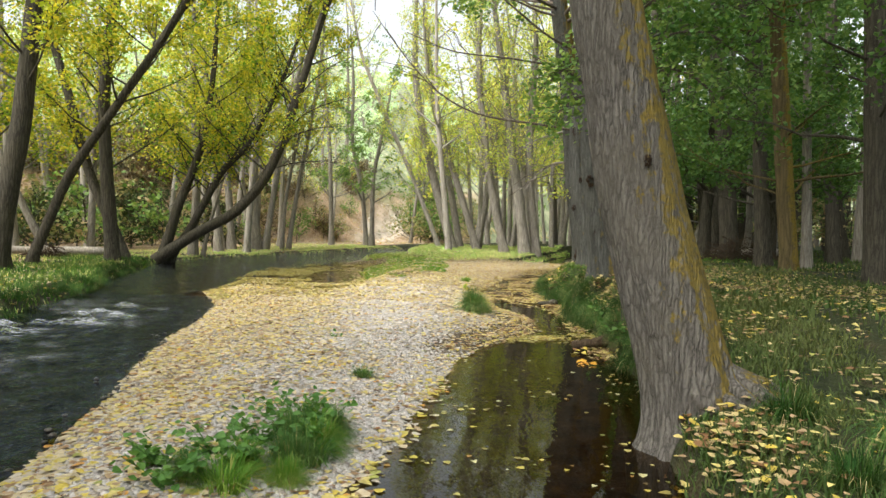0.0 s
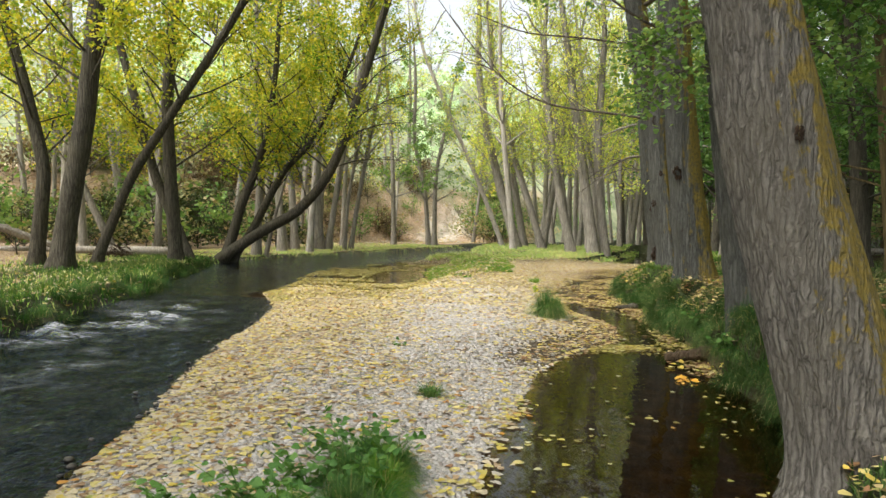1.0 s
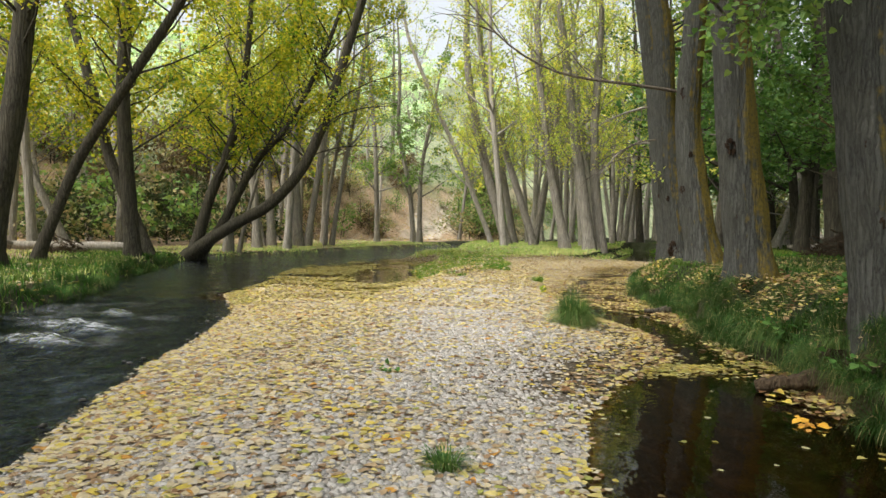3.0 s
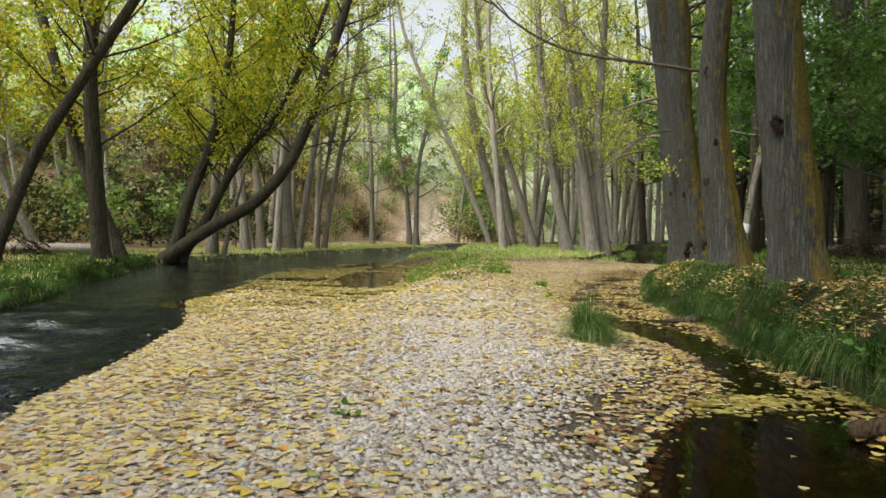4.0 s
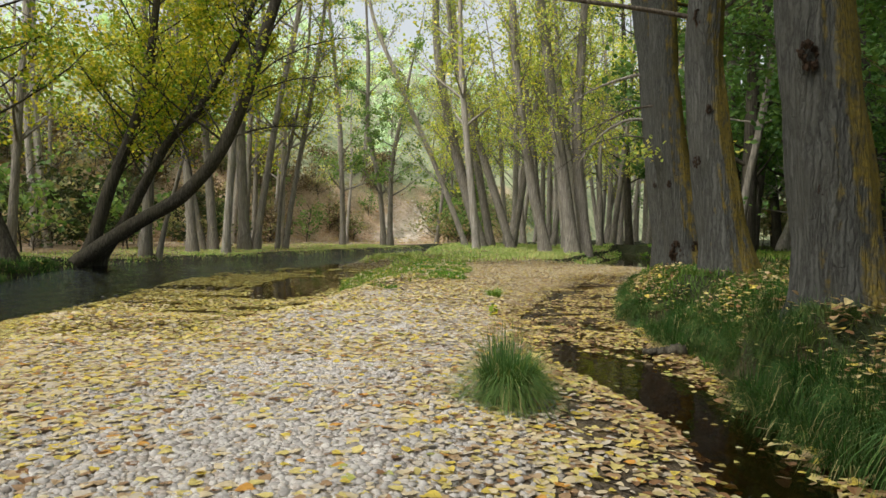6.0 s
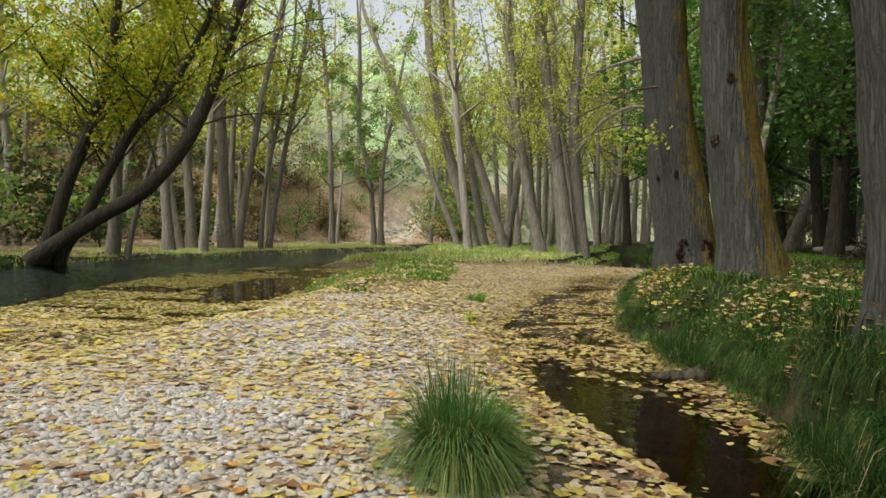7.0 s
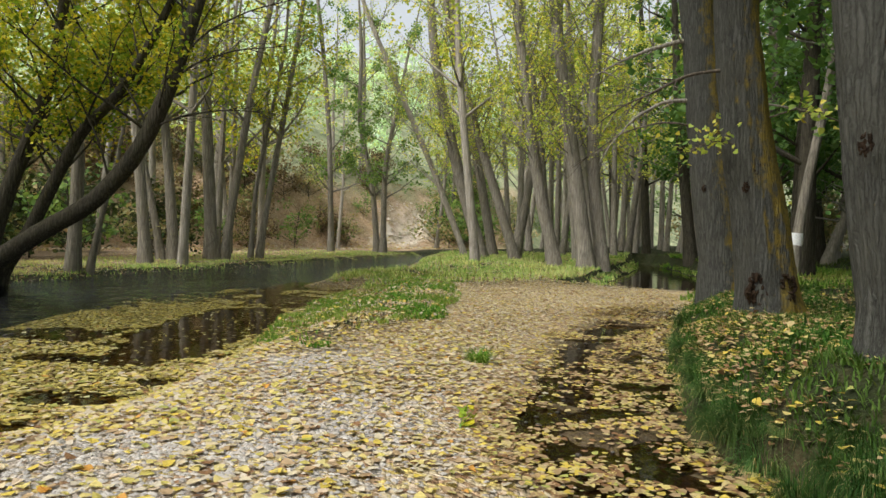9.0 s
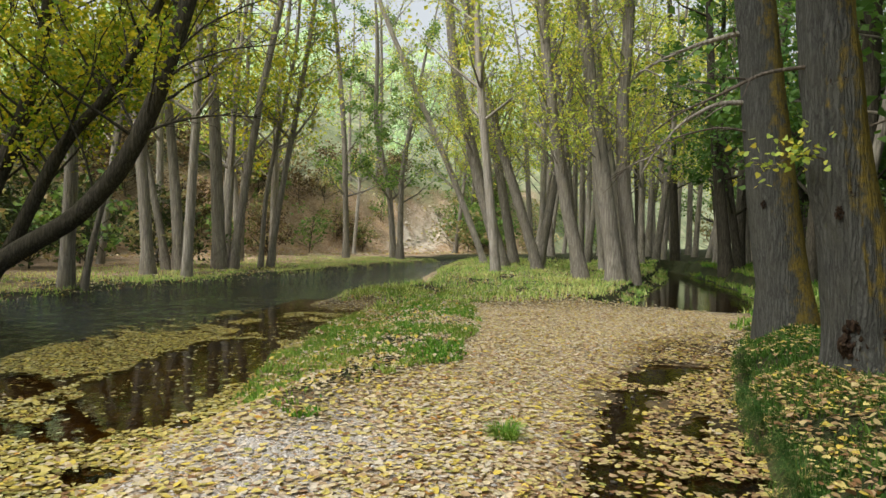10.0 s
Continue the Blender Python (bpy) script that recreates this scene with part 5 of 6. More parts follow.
stuff("fallen_leaves", leaf_cloud("fallen_leaves", np.stack([x, y, np.maximum(height(x, y), WATER) + 0.008], 1), leaf_size(len(x)) * 1.15, FALLEN_FRESH, rng, 0.92, LEAF6), "yellow leaves washed up along the pool's edge", "leaves")

# floating leaves
x, y = scatter(rng, 270, -0.4, 2.0, 2.5, 14.2, lambda x, y: np.where(y > 11.2, 0.3, 1) * (height(x, y) < WATER - 0.005) * (x > chan_left(y)) * (0.12 + (vnoise(x, y, 0.55, 57) > 0.6) + 1.5 * np.exp(-((x - chan_left(y) - 0.08) / 0.1) ** 2) + 0.5 * np.exp(-((x - bank(y) + 0.35) / 0.15) ** 2)))
stuff("floating_leaves", leaf_cloud("floating_leaves", np.stack([x, y, np.full(len(x), WATER + 0.004)], 1), leaf_size(len(x)) * rng.uniform(0.6, 0.95, len(x)), FLOATING, rng, 0.97, LEAF6), "yellow leaves floating on the brown pool", "leaves")
x, y = scatter(rng, 520, 0.9, 2.1, 9.7, 11.2, lambda x, y: np.exp(-((y - 10.3 - 0.35 * (x - 1.3)) / 0.2) ** 2) * (x > chan_left(y) - 0.1) * (0.08 + 0.92 * (0.5 * vnoise(x, y, 0.35, 78) + 0.5 * vnoise(x, y, 0.14, 79) > 0.45)))
stuff("floating_leaves", leaf_cloud("floating_leaves", np.stack([x, y, WATER + 0.004 + rng.uniform(0, 0.012, len(x))], 1), leaf_size(len(x)), FLOATING, rng, 0.93, LEAF6), "mat of yellow leaves across the pool's narrow neck", "leaves")
x, y = scatter(rng, 29000, -7.2, -1.0, 13.5, 29, lambda x, y: (x > shore(y) - 0.25 * (y > 19)) * (height(x, y) < WATER + 0.06) * (1 - 0.97 * (puddle(x, y) < 1)) * (0.03 + 0.97 * (0.65 * vnoise(x, y * 0.6, 0.8, 58) + 0.35 * vnoise(x, y, 0.25, 59) > 0.27 + 0.08 * (x < -4.6) * (y > 19) + 0.24 * sstep(y, 22.5, 25))))
stuff("floating_leaves", leaf_cloud("floating_leaves", np.stack([x, y, np.maximum(height(x, y), WATER) + rng.uniform(0.004, 0.02, len(x))], 1), leaf_size(len(x)) * rng.uniform(0.6, 1.15, len(x)), FLOATING, rng, 0.9, LEAF4), "yellow and olive leaves matted on shallow water", "leaves")
x, y = scatter(rng, 5200, -5.2, -1.3, 13.2, 19.5, lambda x, y: (x > shore(y) + 0.3) * (puddle(x, y) > 1.1) * (height(x, y) < WATER + 0.09) * np.clip(1.0 - 0.75 * sstep(y, 15.5, 18.5) * (1 - sstep(x, -3.0, -2.2)), 0, 1) * (0.1 + 0.9 * (0.5 * vnoise(x, y, 0.6, 84) + 0.5 * vnoise(x, y, 0.2, 85) > 0.48)))
stuff("fallen_leaves", leaf_cloud("fallen_leaves", np.stack([x, y, np.maximum(height(x, y), WATER) + rng.uniform(0.01, 0.03, len(x))], 1), leaf_size(len(x)) * 1.05, FALLEN_FRESH, rng, 0.85, LEAF4), "cream and yellow leaves thinning out over the backwater", "leaves")
x, y = scatter(rng, 13, 1.3, 1.9, 8.3, 8.9, lambda x, y: np.exp(-((x - 1.62) / 0.14) ** 2 - ((y - 8.6) / 0.13) ** 2))
stuff("floating_leaves", leaf_cloud("floating_leaves", np.stack([x, y, WATER + rng.uniform(0.005, 0.03, len(x))], 1), leaf_size(len(x)) * 1.1, BRIGHT, rng, 0.75, LEAF6), "small cluster of bright orange leaves on the pool", "leaves")

# grass
def lawn(label, n, x0, x1, y0, y1, keep, ln, mat, width=0.005):
    x, y = scatter(rng, n, x0, x1, y0, y1, lambda a, b: keep(a, b) * (pond_depth(a, b) < -0.03))
    ang = rng.uniform(0, 2 * np.pi, n)
    lean = np.stack([np.cos(ang), np.sin(ang)], 1) * rng.uniform(0.2, 0.9, n)[:, None]
    stuff("grass", blades("grass", on_ground(x, y, -0.01), rng.uniform(*ln, n), lean, mat, rng, width, 0.6, (0.0, 0.4, 0.75, 1.0) if width < 0.0085 else (0.0, 0.5, 1.0)), label, "grass")


def tufty(x, y):
    return 0.03 + 0.97 * (0.6 * vnoise(x, y, 0.45, 62) + 0.4 * vnoise(x, y, 0.16, 63) > 0.47)


def clumpy(x, y, s=0.6):
    return 0.12 + 0.88 * (vnoise(x, y, s, 61) > 0.42)


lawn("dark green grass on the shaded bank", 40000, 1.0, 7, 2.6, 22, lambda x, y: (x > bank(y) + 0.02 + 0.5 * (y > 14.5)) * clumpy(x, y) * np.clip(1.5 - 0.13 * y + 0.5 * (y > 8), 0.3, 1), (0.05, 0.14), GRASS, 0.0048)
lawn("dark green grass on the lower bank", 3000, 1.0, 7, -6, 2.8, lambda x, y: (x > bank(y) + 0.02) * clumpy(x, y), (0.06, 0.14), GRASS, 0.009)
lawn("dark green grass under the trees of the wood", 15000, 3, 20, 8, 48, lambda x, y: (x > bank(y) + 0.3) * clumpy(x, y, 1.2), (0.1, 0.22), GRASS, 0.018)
lawn("green grass along the near reach of the far bank", 11000, -13, -4.5, 6, 24, lambda x, y: (x < left_bank(y) + 0.08) * np.clip(1.15 - 0.25 * (left_bank(y) - x), 0.1, 1) * clumpy(x, y, 0.5), (0.08, 0.22), GRASS_BANK, 0.0082)
lawn("green and straw-coloured grass on the far bank", 19000, -15, -3.6, 6, 54, lambda x, y: (0.25 + 0.75 * sstep(y, 18, 26)) * (x < left_bank(y) + 0.05) * np.clip(1.15 - 0.13 * (left_bank(y) - x), 0.12, 1) * clumpy(x, y), (0.06, 0.17), GRASS_MEADOW, 0.011)
lawn("pale green meadow grass under the slim poplars", 18000, -4, 7, 27.5, 50, lambda x, y: (zones(x, y)[0] > 0.55) * (x < bank(y) + 1.5) * (x > shore(y) + 0.3) * clumpy(x, y), (0.1, 0.26), GRASS_MEADOW, 0.012)
lawn("bright green grass of the islet", 24000, -3.8, -0.2, 18.6, 30.5, lambda x, y: (zones(x, y)[0] > 0.45) * tufty(x, y), (0.05, 0.13), GRASS_LIGHT, 0.01)
lawn("green grass round the still pond", 9000, 3.6, 9.5, 25.5, 46, lambda x, y: (x > bank(y) - 0.6) * clumpy(x, y), (0.12, 0.28), GRASS_LIGHT, 0.016)
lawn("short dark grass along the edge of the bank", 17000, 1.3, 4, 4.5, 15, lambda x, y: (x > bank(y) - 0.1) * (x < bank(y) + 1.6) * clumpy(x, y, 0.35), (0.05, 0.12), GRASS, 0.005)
lawn("short vivid green grass in clumps along the upper bank", 32000, 1.8, 6.5, 13.8, 27, lambda x, y: (x > bank(y) - 0.12) * (x < bank(y) + 2.0) * (0.1 + 0.9 * (0.6 * vnoise(x, y, 0.5, 64) + 0.4 * vnoise(x, y, 0.18, 65) > 0.33)), (0.05, 0.14), GRASS_BANK, 0.0068)


def tussock_mesh(seed, n, ln, mat, spread=0.12, side=(0, 0), bend=0.85, width=0.0062, droop=2.0, low=0.3, power=3.2):
    r = np.random.default_rng(seed)
    ang = r.uniform(0, 2 * np.pi, n)
    q = np.stack([np.cos(ang), np.sin(ang)], 1)
    rad = spread * np.sqrt(r.uniform(0, 1, n))
    root = np.zeros((n, 3))
    root[:, :2] = q * rad[:, None]
    lean = q * (bend * r.uniform(low, 1, n) ** 0.8)[:, None] + np.asarray(side) + r.normal(size=(n, 2)) * 0.12
    return blades("green_grass", root, r.uniform(0.45, 1.15, n) * ln, lean, mat, r, width, droop * r.uniform(0.55, 1.3, n), (0.0, 0.34, 0.62, 0.84, 1.0), power)


def tussock(label, me_list, x, y, z, s=1.0, turn=0.0, group=""):
    root = new("grass_tussock")
    root.location, root.scale, root.rotation_euler = (x, y, z), (s, s, s), (0, 0, turn)
    tagged(root, label, "grass tussock", group)
    for key, me in me_list:
        tagged(part(key, me, root), kind="stuff")
    return root


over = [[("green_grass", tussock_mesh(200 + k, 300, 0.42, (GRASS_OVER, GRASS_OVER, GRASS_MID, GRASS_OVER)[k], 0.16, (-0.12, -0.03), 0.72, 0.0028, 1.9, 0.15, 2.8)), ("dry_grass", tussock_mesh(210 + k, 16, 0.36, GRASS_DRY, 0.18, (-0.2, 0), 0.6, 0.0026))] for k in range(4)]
stand = [[("green_grass", tussock_mesh(220 + k, 2400, 0.5, (GRASS_MID, GRASS_LIGHT)[k], 0.11, (0.02, -0.02), 0.7, 0.0021, 1.6, 0.1, 2.5)), ("dry_grass", tussock_mesh(230 + k, 130, 0.5, GRASS_DRY, 0.13, (0.1, -0.12), 0.5, 0.002, 2.6, 0.4, 2.7))] for k in range(2)]
tuft = [[("green_grass", tussock_mesh(240 + k, 260, 0.24, (GRASS_MID, GRASS_LIGHT)[k], 0.12, (0, 0), 0.8, 0.0045, 1.0, 0.2, 2.4))] for k in range(2)]
k = 0
trunks = ((2.9, 16.4, 0.42), (2.36, 9.15, 0.36), (2.6, 12.95, 0.4), (3.36, 20.25, 0.45), (1.9, 5.85, 0.42))
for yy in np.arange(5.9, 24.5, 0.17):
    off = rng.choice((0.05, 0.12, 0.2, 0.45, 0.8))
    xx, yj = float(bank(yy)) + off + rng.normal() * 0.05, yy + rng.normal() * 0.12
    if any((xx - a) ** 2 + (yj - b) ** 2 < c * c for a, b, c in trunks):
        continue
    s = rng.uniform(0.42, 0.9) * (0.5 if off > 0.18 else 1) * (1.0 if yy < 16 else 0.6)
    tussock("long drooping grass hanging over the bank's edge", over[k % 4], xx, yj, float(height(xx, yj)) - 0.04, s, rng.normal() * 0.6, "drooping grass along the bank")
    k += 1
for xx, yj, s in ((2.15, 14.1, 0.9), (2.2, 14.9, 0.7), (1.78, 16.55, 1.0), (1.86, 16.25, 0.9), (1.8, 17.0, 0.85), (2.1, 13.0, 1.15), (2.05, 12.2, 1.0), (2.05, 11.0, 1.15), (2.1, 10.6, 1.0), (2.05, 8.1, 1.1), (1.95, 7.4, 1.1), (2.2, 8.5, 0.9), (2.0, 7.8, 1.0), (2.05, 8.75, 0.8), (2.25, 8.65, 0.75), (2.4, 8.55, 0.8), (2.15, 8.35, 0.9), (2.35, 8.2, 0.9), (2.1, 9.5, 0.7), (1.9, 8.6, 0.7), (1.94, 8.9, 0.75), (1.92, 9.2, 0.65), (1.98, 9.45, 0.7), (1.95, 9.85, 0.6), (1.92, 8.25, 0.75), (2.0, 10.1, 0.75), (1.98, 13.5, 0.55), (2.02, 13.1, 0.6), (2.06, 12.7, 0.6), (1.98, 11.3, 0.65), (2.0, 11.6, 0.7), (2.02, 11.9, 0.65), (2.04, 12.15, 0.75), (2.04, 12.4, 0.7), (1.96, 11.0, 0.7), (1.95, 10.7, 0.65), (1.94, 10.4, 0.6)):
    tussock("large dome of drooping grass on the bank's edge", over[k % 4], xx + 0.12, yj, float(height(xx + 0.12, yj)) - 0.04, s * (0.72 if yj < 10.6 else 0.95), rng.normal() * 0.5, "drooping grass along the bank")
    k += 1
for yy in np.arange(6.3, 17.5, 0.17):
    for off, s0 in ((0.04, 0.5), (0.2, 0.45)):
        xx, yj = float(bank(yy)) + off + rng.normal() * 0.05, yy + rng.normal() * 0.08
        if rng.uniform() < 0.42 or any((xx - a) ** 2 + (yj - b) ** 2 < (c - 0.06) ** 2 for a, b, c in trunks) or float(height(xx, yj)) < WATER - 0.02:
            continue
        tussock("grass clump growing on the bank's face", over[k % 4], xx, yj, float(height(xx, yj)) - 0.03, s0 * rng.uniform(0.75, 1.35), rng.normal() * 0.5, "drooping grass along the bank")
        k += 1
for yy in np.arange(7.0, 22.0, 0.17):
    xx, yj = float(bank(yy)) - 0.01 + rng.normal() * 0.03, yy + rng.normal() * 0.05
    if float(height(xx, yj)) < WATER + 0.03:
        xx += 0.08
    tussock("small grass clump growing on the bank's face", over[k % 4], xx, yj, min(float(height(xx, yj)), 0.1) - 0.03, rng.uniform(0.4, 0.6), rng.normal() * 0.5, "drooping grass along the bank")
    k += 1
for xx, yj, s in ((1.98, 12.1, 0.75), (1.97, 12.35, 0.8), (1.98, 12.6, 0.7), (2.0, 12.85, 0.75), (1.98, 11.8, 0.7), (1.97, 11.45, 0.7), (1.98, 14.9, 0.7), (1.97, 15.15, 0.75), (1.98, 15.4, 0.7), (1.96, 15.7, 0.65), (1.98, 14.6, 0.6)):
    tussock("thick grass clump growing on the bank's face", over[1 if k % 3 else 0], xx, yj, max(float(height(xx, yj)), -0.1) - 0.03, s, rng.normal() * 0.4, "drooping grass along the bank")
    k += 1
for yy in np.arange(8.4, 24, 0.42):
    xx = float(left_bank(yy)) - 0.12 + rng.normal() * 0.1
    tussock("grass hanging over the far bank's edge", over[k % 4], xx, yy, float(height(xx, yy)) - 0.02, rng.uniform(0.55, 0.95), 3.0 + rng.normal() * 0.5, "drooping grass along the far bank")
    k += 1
tussock("tall green grass tussock beside the channel", stand[0], 0.44, 12.05, float(height(0.44, 12.05)) - 0.02, 1.0)
tussock("small bright grass tuft beside the tall tussock", stand[1], 0.55, 12.42, float(height(0.55, 12.42)) - 0.02, 0.62)
tussock("small bright green tuft among the leaves", tuft[1], 0.2, 18.95, float(height(0.2, 18.95)) - 0.01, 0.85)
tussock("tiny green tuft in the gravel", tuft[0], -0.46, 7.3, float(height(-0.46, 7.3)) - 0.01, 0.6)
tussock("green grass clump on the near gravel", tuft[0], -0.42, 5.15, float(height(-0.42, 5.15)) - 0.02, 0.95)
tussock("green grass clump on the near gravel", tuft[1], -0.7, 4.65, float(height(-0.7, 4.65)) - 0.02, 0.9)
tussock("grass clump at the foot of the leaning poplar", over[1], 2.25, 5.3, float(height(2.25, 5.3)), 0.8, 1.2)
tussock("grass clump at the foot of the leaning poplar", over[2], 2.5, 4.7, float(height(2.5, 4.7)), 0.8, 0.2)
tussock("grass clump at the foot of the leaning poplar", over[3], 2.05, 4.3, float(height(2.05, 4.3)), 0.7, -0.5)


def herb(x, y, h, seed, n=8, scale=1.0, mat=None, label="bright green broad-leaved herb on the gravel"):
    """A broad-leaved plant: bent stems with paired leaves."""
    r = np.random.default_rng(seed)
    root = new("herb")
    root.location = (x, y, float(height(x, y)) - 0.01)
    tagged(root, label, "plant", "herbs on the gravel")
    tb, pos, size = Tubes(), [], []
    for k in range(n):
        a, L = r.uniform(0, 6.28), h * r.uniform(0.6, 1.15)
        d = np.array([math.cos(a) * 0.8, math.sin(a) * 0.6, 0.9])
        p = d * L * np.linspace(0, 1, 6)[:, None] + np.array([math.cos(a), math.sin(a), -0.4]) * 0.18 * L * (np.linspace(0, 1, 6) ** 2)[:, None]
        tb.add(p, np.linspace(0.0035, 0.0015, 6), 4)
        for q in range(10):
            u = r.uniform(0.2, 1)
            pos.append([np.interp(u, np.linspace(0, 1, 6), p[:, m]) for m in range(3)] + r.normal(size=3) * 0.03)
            size.append(r.uniform(0.026, 0.046) * (1.5 - 0.5 * u) * scale)
    tagged(part("stalkwork", tb.mesh("stalkwork", LEAF_HERB), root), kind="stuff")
    tagged(part("foliage", leaf_cloud("foliage", np.array(pos), np.array(size), mat or LEAF_HERB, r, 0.5, LEAF6), root), kind="stuff")


for k, (hx, hy, hh) in enumerate([(-1.05, 4.75, 0.2), (-0.88, 5.0, 0.24), (-0.72, 5.3, 0.26), (-0.55, 5.55, 0.28), (-0.45, 5.75, 0.26), (-0.66, 5.7, 0.27), (-0.5, 5.35, 0.27), (-0.95, 4.55, 0.2), (-0.7, 4.95, 0.22)]):
    herb(hx, hy, hh, 300 + k)
for k, (hx, hy, hh) in enumerate([(2.05, 8.9, 0.3), (1.95, 9.7, 0.32), (2.15, 10.5, 0.34), (2.3, 9.3, 0.3)]):
    herb(hx, hy, hh, 320 + k, 7, 1.3)
# grass and dry blades among the herbs
for k, (gx_, gy_, gs) in enumerate([(-0.9, 4.7, 0.42), (-0.7, 4.9, 0.48), (-0.5, 5.1, 0.52), (-0.38, 5.35, 0.56), (-0.38, 5.62, 0.54), (-0.55, 5.78, 0.45), (-0.6, 5.45, 0.5), (-0.45, 4.85, 0.42)]):
    tussock("grass clump mixed with dry blades among the herbs", stand[k % 2], gx_, gy_, float(height(gx_, gy_)) - 0.03, gs, 0.9 * k, "grass among the herbs")
# sprouts alone in the gravel
herb(-1.05, 8.95, 0.06, 331, 3, 0.8, None, "small green sprout lying in the gravel")
herb(0.2, 16.65, 0.14, 332, 2, 1.3, LEAF_YELLOW, "lone yellow-green sprout among fallen leaves")


# heap of dead twigs in the wood
def twig_heap(x, y, wide, tall, n, seed):
    rr = np.random.default_rng(seed)
    tb = Tubes()
    for q in range(n):
        a, rad = rr.uniform(0, 6.28), wide * math.sqrt(rr.uniform(0, 1))
        c = np.array([math.cos(a) * rad, math.sin(a) * rad * 0.6, rr.uniform(0, 1) * tall * (1 - (rad / wide) ** 2) + 0.03])
        d = rr.normal(size=3) * (1, 1, 0.35)
        d = d / np.linalg.norm(d) * rr.uniform(0.25, 0.8)
        p = c + d * np.linspace(-0.5, 0.5, 5)[:, None] + rr.normal(size=(5, 3)) * 0.04
        p[:, 2] = np.maximum(p[:, 2], 0.01)
        tb.add(p, np.linspace(rr.uniform(0.008, 0.025), 0.004, 5), 4)
    root = new("brush_pile", tb.mesh("brush_pile", KNOT_PALE))
    root.location = (x, y, float(height(x, y)) - 0.02)
    tagged(root, "low heap of dead brown brushwood under the trees", "brushwood", kind="stuff")


# logs, knots and bare branches
KNOT_PALE = bark("weathered_log", (0.03, 0.022, 0.014), (0.12, 0.086, 0.056), 0.0, 16)


def log(label, a, b, r, mat, seed):
    rr = np.random.default_rng(seed)
    a, b = np.array(a, float), np.array(b, float)
    p = a + (b - a) * np.linspace(0, 1, 24)[:, None] + rr.normal(size=(24, 3)) * 0.006
    p[1] = p[0] + (p[1] - p[0]) * 0.12
    p[-2] = p[-1] + (p[-2] - p[-1]) * 0.12
    tb = Tubes()
    rad = r * (1 + 0.12 * np.sin(np.linspace(0, 7, 24) + seed))
    rad = rad * np.linspace(0.6, 1.15, 24) * (1 + 0.1 * rr.normal(size=24))
    rad[0] = 0.004
    rad[1] *= 0.8
    rad[-1] = 0.004
    rad[-2] *= 0.9
    tb.add(p - a, rad, 16, trunk_shape(seed, 0.3, 0, -99))
    root = new("log", tb.mesh("log", mat))
    root.location = a
    tagged(root, label, "log")


twig_heap(9.6, 26.3, 1.5, 0.9, 260, 7)
twig_heap(-12.3, 21.8, 0.6, 0.4, 90, 8)
log("short weathered log lodged under the bank", (1.6, 9.55, -0.12), (2.1, 9.5, -0.02), 0.07, KNOT_PALE, 1)
log("small brown log lying among leaves by the channel", (1.62, 14.5, -0.13), (1.98, 14.42, -0.09), 0.042, BARK_DARK, 2)
log("long pale fallen trunk lying on the far bank", (-17.5, 22.4, 0.28), (-11.2, 23.4, 0.3), 0.13, BARK_PALE, 3)
log("fallen grey trunk propped on the far bank", (-16.2, 19.8, 1.5), (-13.6, 21.5, 0.3), 0.11, BARK_GREY, 4)
log("fallen grey trunk in the shaded wood", (9.2, 30.5, 0.6), (13.5, 31.5, 0.62), 0.16, BARK_PALE, 5)


def knot(tree_root, place, size, seed):
    rr = np.random.default_rng(seed)
    # a cluster of rough chips and lumps
    vs, fs = [], []
    for k in range(46):
        a, q = rr.uniform(0, 6.28), rr.uniform(0, 1) ** 0.35
        c = np.array([math.cos(a) * q * 0.7, 0.1 * rr.normal() + 0.3 * (1 - q) + 0.15 * q, math.sin(a) * q * 1.05]) * size
        vs.append(ICO * rr.uniform(0.5, 1.5, (12, 1)) * rr.uniform((0.08, 0.1, 0.1), (0.22, 0.24, 0.34)) * size + c)
        fs.append(ICOF + 12 * k)
    ob = part("knot", mesh_np("knot", np.concatenate(vs), np.concatenate(fs), KNOT, False), trunk_of(tree_root), "dark rough knot in the bark")
    ob.location = Vector(place) - tree_root.location


for q in ((r1, (1.5, 5.62, 1.62), 0.035), (r2, (2.25, 12.71, 2.02), 0.085), (r6, (2.06, 8.96, 1.6), 0.03), (r3, (2.46, 16.2, 1.72), 0.055), (r4, (3.13, 19.97, 0.64), 0.16), (r4, (3.43, 19.95, 0.66), 0.15),
          (r4, (3.0, 20.02, 2.37), 0.075), (r4, (3.1, 20.02, 1.3), 0.035), (r4, (3.16, 20.0, 1.42), 0.03), (r4, (2.94, 20.02, 2.9), 0.08), (r5, (3.5, 23.84, 2.0), 0.05), (r5, (3.82, 23.86, 2.3), 0.06),
          (r3, (2.74, 16.22, 1.2), 0.04), (r2, (2.36, 12.75, 1.2), 0.03), (r3, (2.46, 16.22, 3.3), 0.09), (r4, (3.08, 19.98, 1.95), 0.06), (r4, (2.98, 20.0, 1.75), 0.05), (r3, (2.58, 16.2, 2.3), 0.045), (r2, (2.5, 12.72, 0.95), 0.03), (r6, (2.16, 8.92, 1.1), 0.04), (r5, (3.6, 23.85, 3.3), 0.06)):
    knot(q[0], q[1], q[2], int(q[1][2] * 100))


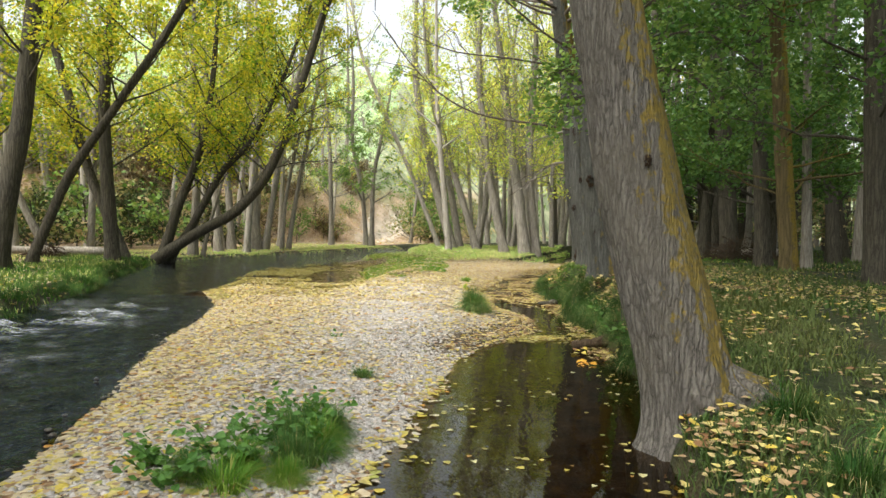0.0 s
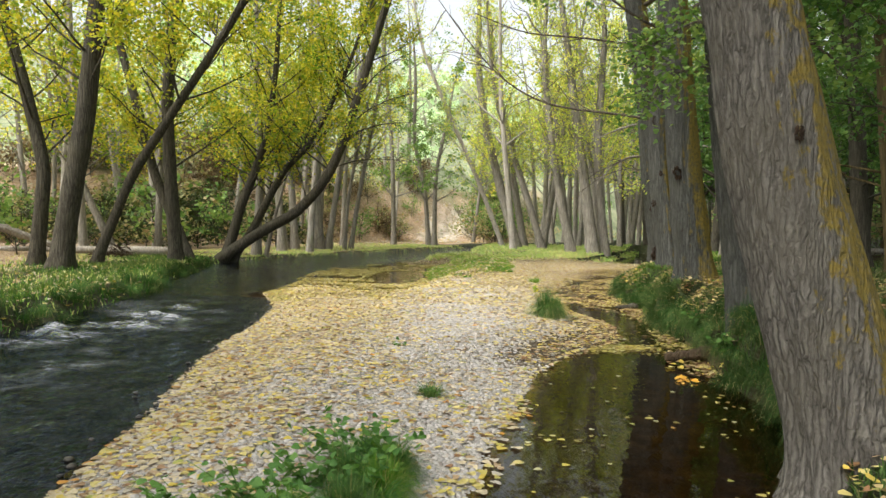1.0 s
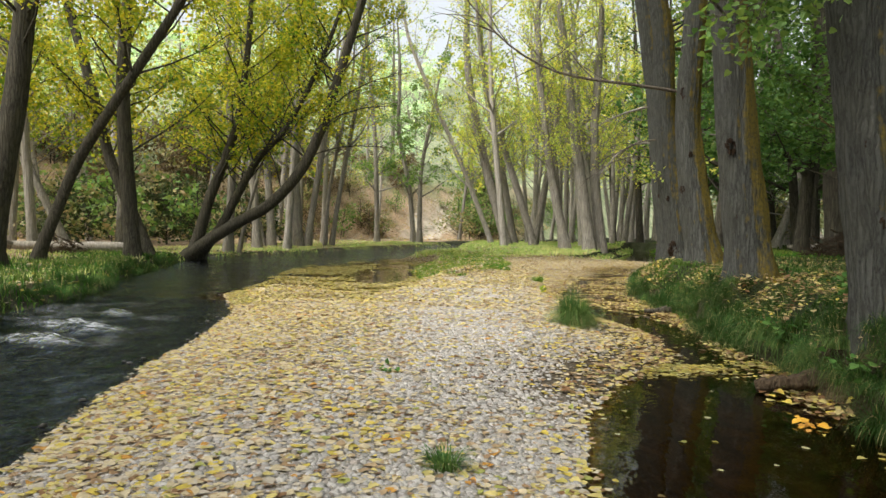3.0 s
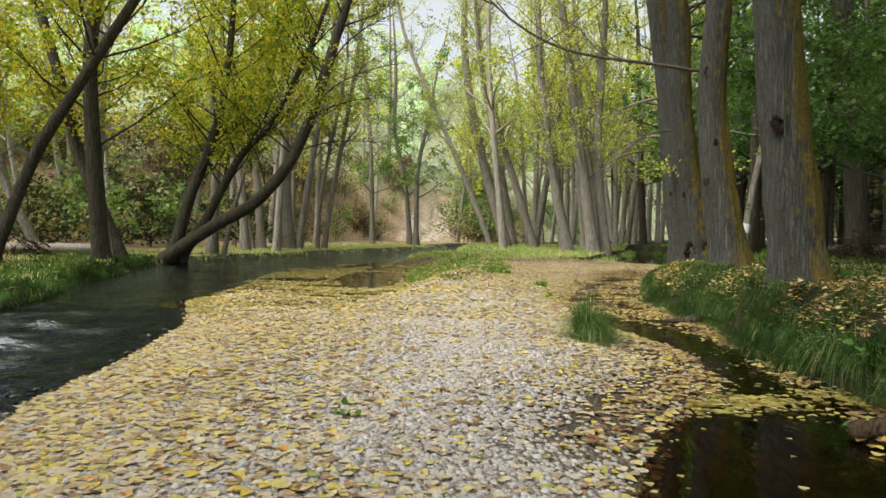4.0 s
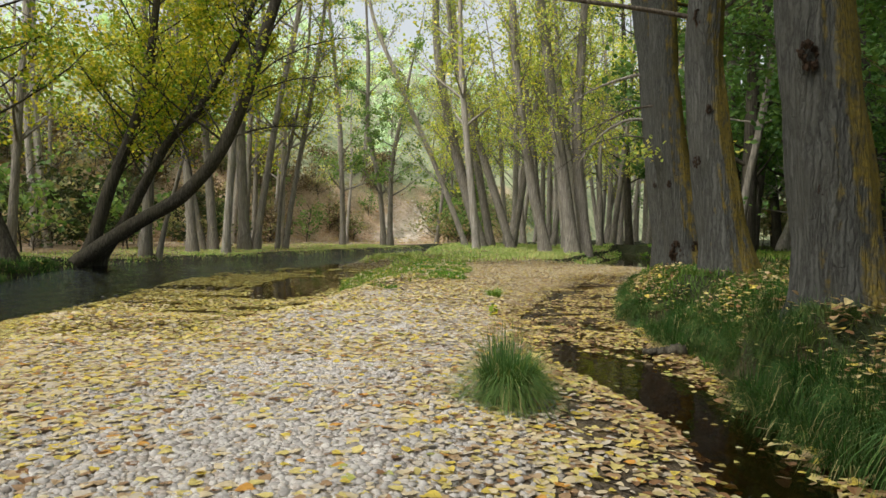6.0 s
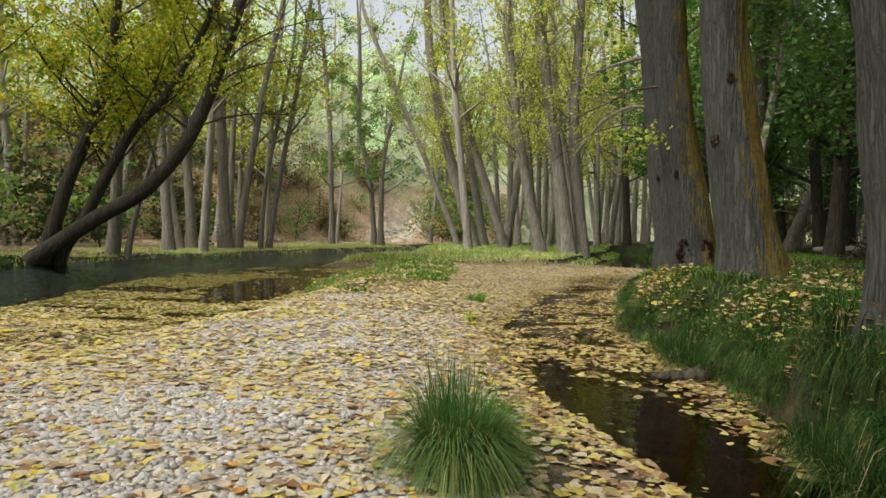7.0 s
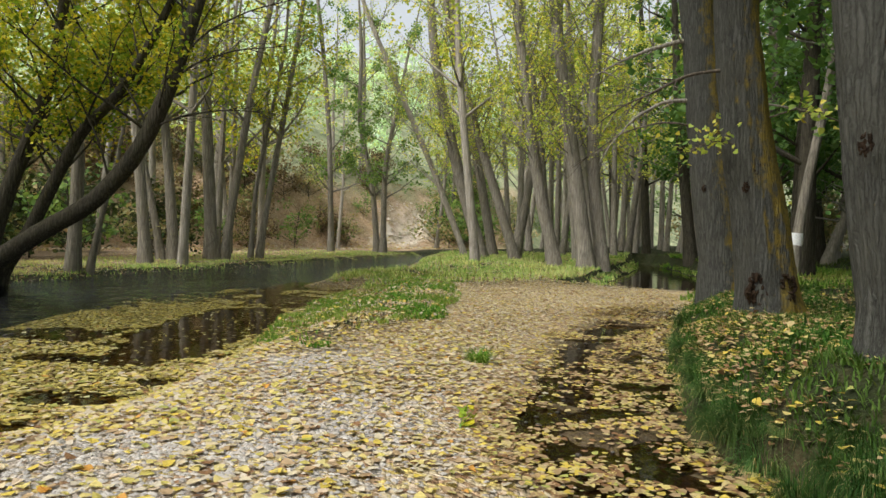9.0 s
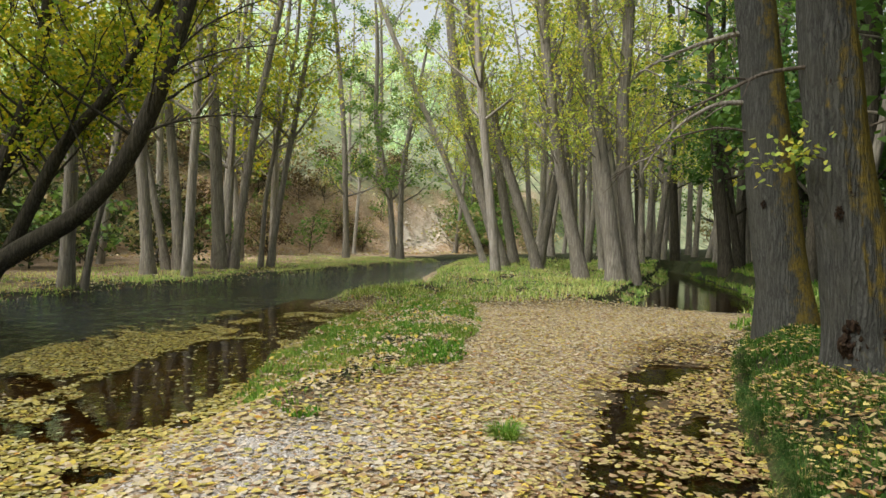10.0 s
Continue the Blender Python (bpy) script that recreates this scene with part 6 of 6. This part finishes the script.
def roots(tree_root, seed, arms):
    """Surface roots that run out from the foot of a trunk and sink into the soil."""
    rr = np.random.default_rng(seed)
    for a, ln, r0 in arms:
        u = np.linspace(0, 1, 9)[:, None]
        p = np.array([math.cos(a), math.sin(a), 0]) * (0.08 + ln * u) + rr.normal(size=(9, 3)) * 0.04 * u
        w = p + np.array(tree_root.location)
        p[:, 2] = height(w[:, 0], w[:, 1]) - tree_root.location.z + 0.12 * (1 - u[:, 0]) ** 2 - 0.005 - 0.05 * u[:, 0]
        tb = Tubes()
        tb.add(p, np.linspace(r0, 0.02, 9), 10, trunk_shape(seed, 0.25, 0, -99))
        part("root", tb.mesh("root", BARK_LEAN), trunk_of(tree_root), "gnarled surface root")


roots(r1, 5, [(-0.15, 0.66, 0.075), (-0.6, 0.75, 0.085), (0.35, 0.6, 0.06), (-1.05, 0.65, 0.075), (-1.45, 0.55, 0.06)])


def bough(tree_root, name, pts, r0, seed, mat, twigs=7, leaf_mat=None, leaves=0, leaf=0.06, label="bare grey dead branch"):
    """A branch of its own, bare or leafy, as a part of its tree."""
    rr = np.random.default_rng(seed)
    p = spline(np.array(pts, float), 18) - np.array(tree_root.location)
    tb, ends = Tubes(), []
    tb.add(p, np.linspace(r0, 0.007, 18), 7)
    ln = np.linalg.norm(p[-1] - p[0])
    for k in range(twigs):
        i = int(rr.uniform(3, 17))
        d = (p[min(i + 2, 17)] - p[i - 1])
        d = d / np.linalg.norm(d) + rr.normal(size=3) * 0.6 + (0, 0, 0.1)
        L = ln * rr.uniform(0.12, 0.32)
        tp = p[i] + d / np.linalg.norm(d) * L * np.linspace(0, 1, 5)[:, None] + rr.normal(size=(5, 3)) * 0.05 * L * np.linspace(0, 1, 5)[:, None]
        tb.add(tp, np.linspace(r0 * 0.35, 0.003, 5), 4)
        ends.append(tp)
    ob = part(name, tb.mesh(name, mat), tree_root, label)
    if leaves:
        pos = np.array([e[int(rr.integers(1, 5))] for e in (ends[int(q)] for q in rr.integers(0, len(ends), leaves))]) + rr.normal(size=(leaves, 3)) * (0.09 if leaves < 300 else 0.13)
        tagged(part("leaf_spray", leaf_cloud("leaf_spray", pos, rr.uniform(0.8, 1.2, leaves) * leaf, leaf_mat, rr, 0.3, LEAF6), ob), kind="stuff")


bough(r3, "branch", [(2.5, 16.4, 3.35), (1.7, 16.3, 3.46), (1.0, 16.2, 3.52), (0.3, 16.1, 3.63), (-0.35, 16, 3.97), (-0.83, 16, 4.43), (-1.3, 16, 5.0), (-1.8, 16, 5.7)], 0.03, 401, TWIG, 12)
bough(r2, "branch", [(2.28, 12.9, 3.5), (1.72, 12.2, 3.7), (0.88, 12, 3.78), (0.03, 12, 3.86), (-0.65, 12, 4.15)], 0.02, 402, TWIG, 10)
bough(r2, "branch", [(2.25, 12.9, 4.0), (1.5, 12.4, 4.2), (0.5, 12, 4.9), (-0.6, 11.8, 5.4)], 0.022, 403, TWIG, 10)
bough(r4, "branch", [(2.95, 20.2, 3.06), (2.71, 20.2, 3.05), (2.37, 20.2, 3.0), (2.04, 20.2, 2.82), (1.65, 20.2, 2.64), (1.4, 20.2, 2.44)], 0.022, 404, TWIG, 9)
bough(r5, "branch", [(3.45, 24.1, 4.4), (3.2, 24.1, 4.45), (2.6, 24.1, 4.28), (2.05, 24.1, 4.05), (1.7, 24.1, 3.8)], 0.05, 405, BARK_GREY, 12)
bough(r5, "branch", [(3.55, 24.1, 3.45), (2.9, 24.1, 3.45), (2.4, 24.1, 3.16), (1.95, 24.1, 2.6)], 0.045, 406, BARK_GREY, 9)
bough(r5, "branch", [(3.55, 24.1, 3.0), (2.9, 24.0, 3.1), (2.2, 23.9, 2.9), (1.4, 23.8, 2.3)], 0.02, 407, TWIG, 9)
bough(r4, "branch", [(2.95, 20.1, 2.2), (2.7, 20.0, 2.25), (2.5, 19.95, 2.2), (2.3, 19.9, 2.08)], 0.01, 408, TWIG, 7, LEAF_MIX, 90, 0.055, "thin leafy shoot")
bough(r4, "branch", [(3.2, 20.0, 2.5), (3.5, 19.9, 2.6), (3.9, 19.8, 2.4)], 0.01, 409, TWIG, 7, LEAF_MIX, 60, 0.07, "thin leafy shoot")
bough(r6, "branch", [(2.08, 9.1, 2.5), (1.8, 9.0, 2.72), (1.5, 8.9, 2.62), (1.2, 8.8, 2.35)], 0.014, 410, TWIG, 20, LEAF_GREEN, 420, 0.05, "low leafy branch")
bough(r6, "branch", [(2.05, 9.1, 2.9), (1.78, 9.0, 3.15), (1.45, 9.0, 3.0), (1.1, 8.95, 2.7)], 0.016, 411, TWIG, 20, LEAF_GREEN, 420, 0.05, "low leafy branch")
bough(r1, "branch", [(1.3, 5.8, 2.9), (0.9, 5.9, 3.2), (0.3, 6.0, 3.1), (-0.3, 6.1, 3.0)], 0.03, 412, TWIG, 10)
bough(r6, "branch", [(2.1, 9.1, 2.7), (2.4, 8.9, 2.95), (2.65, 8.8, 2.85), (2.9, 8.7, 2.6)], 0.016, 413, TWIG, 20, LEAF_GREEN, 420, 0.05, "low leafy branch")
bough(r6, "branch", [(2.15, 9.1, 2.9), (2.4, 8.9, 3.3), (2.8, 8.8, 3.3), (3.3, 8.7, 2.9)], 0.016, 414, TWIG, 26, LEAF_SHADE, 750, 0.055, "low leafy branch")
bough(r3, "branch", [(2.7, 16.4, 3.4), (3.2, 16.2, 3.8), (3.8, 16.0, 3.7), (4.5, 15.9, 3.2)], 0.02, 415, TWIG, 26, LEAF_SHADE, 900, 0.065, "low leafy branch")
bough(r4, "branch", [(3.0, 20.2, 3.7), (3.6, 20.0, 4.2), (4.3, 19.8, 4.1), (5.0, 19.6, 3.4)], 0.02, 416, TWIG, 26, LEAF_SHADE, 900, 0.07, "low leafy branch")
for q, pts in enumerate([[(-6.7, 25.4, 3.15), (-6.1, 25.3, 3.35), (-5.3, 25.2, 3.45), (-4.3, 25.0, 3.4)], [(-6.4, 25.4, 3.95), (-5.9, 25.3, 4.35), (-5.0, 25.2, 4.6), (-3.9, 25.1, 4.65)],
                         [(-6.2, 25.4, 4.5), (-5.6, 25.5, 5.1), (-4.8, 25.6, 5.5), (-3.9, 25.6, 5.7)], [(-5.9, 25.45, 5.5), (-5.3, 25.3, 6.2), (-4.6, 25.2, 6.7), (-3.8, 25.1, 7.0)],
                         [(-7.6, 25.4, 2.0), (-7.75, 25.3, 2.8), (-8.3, 25.2, 4.0), (-8.6, 25.1, 5.4)], [(-8.75, 26.0, 3.0), (-9.0, 25.8, 3.9), (-9.4, 25.6, 4.9), (-9.5, 25.5, 6.2)]]):
    bough(bowed, "branch", pts, 0.026, 420 + q, BARK_DARK, 22, label="bare dark branch with fine twigs")
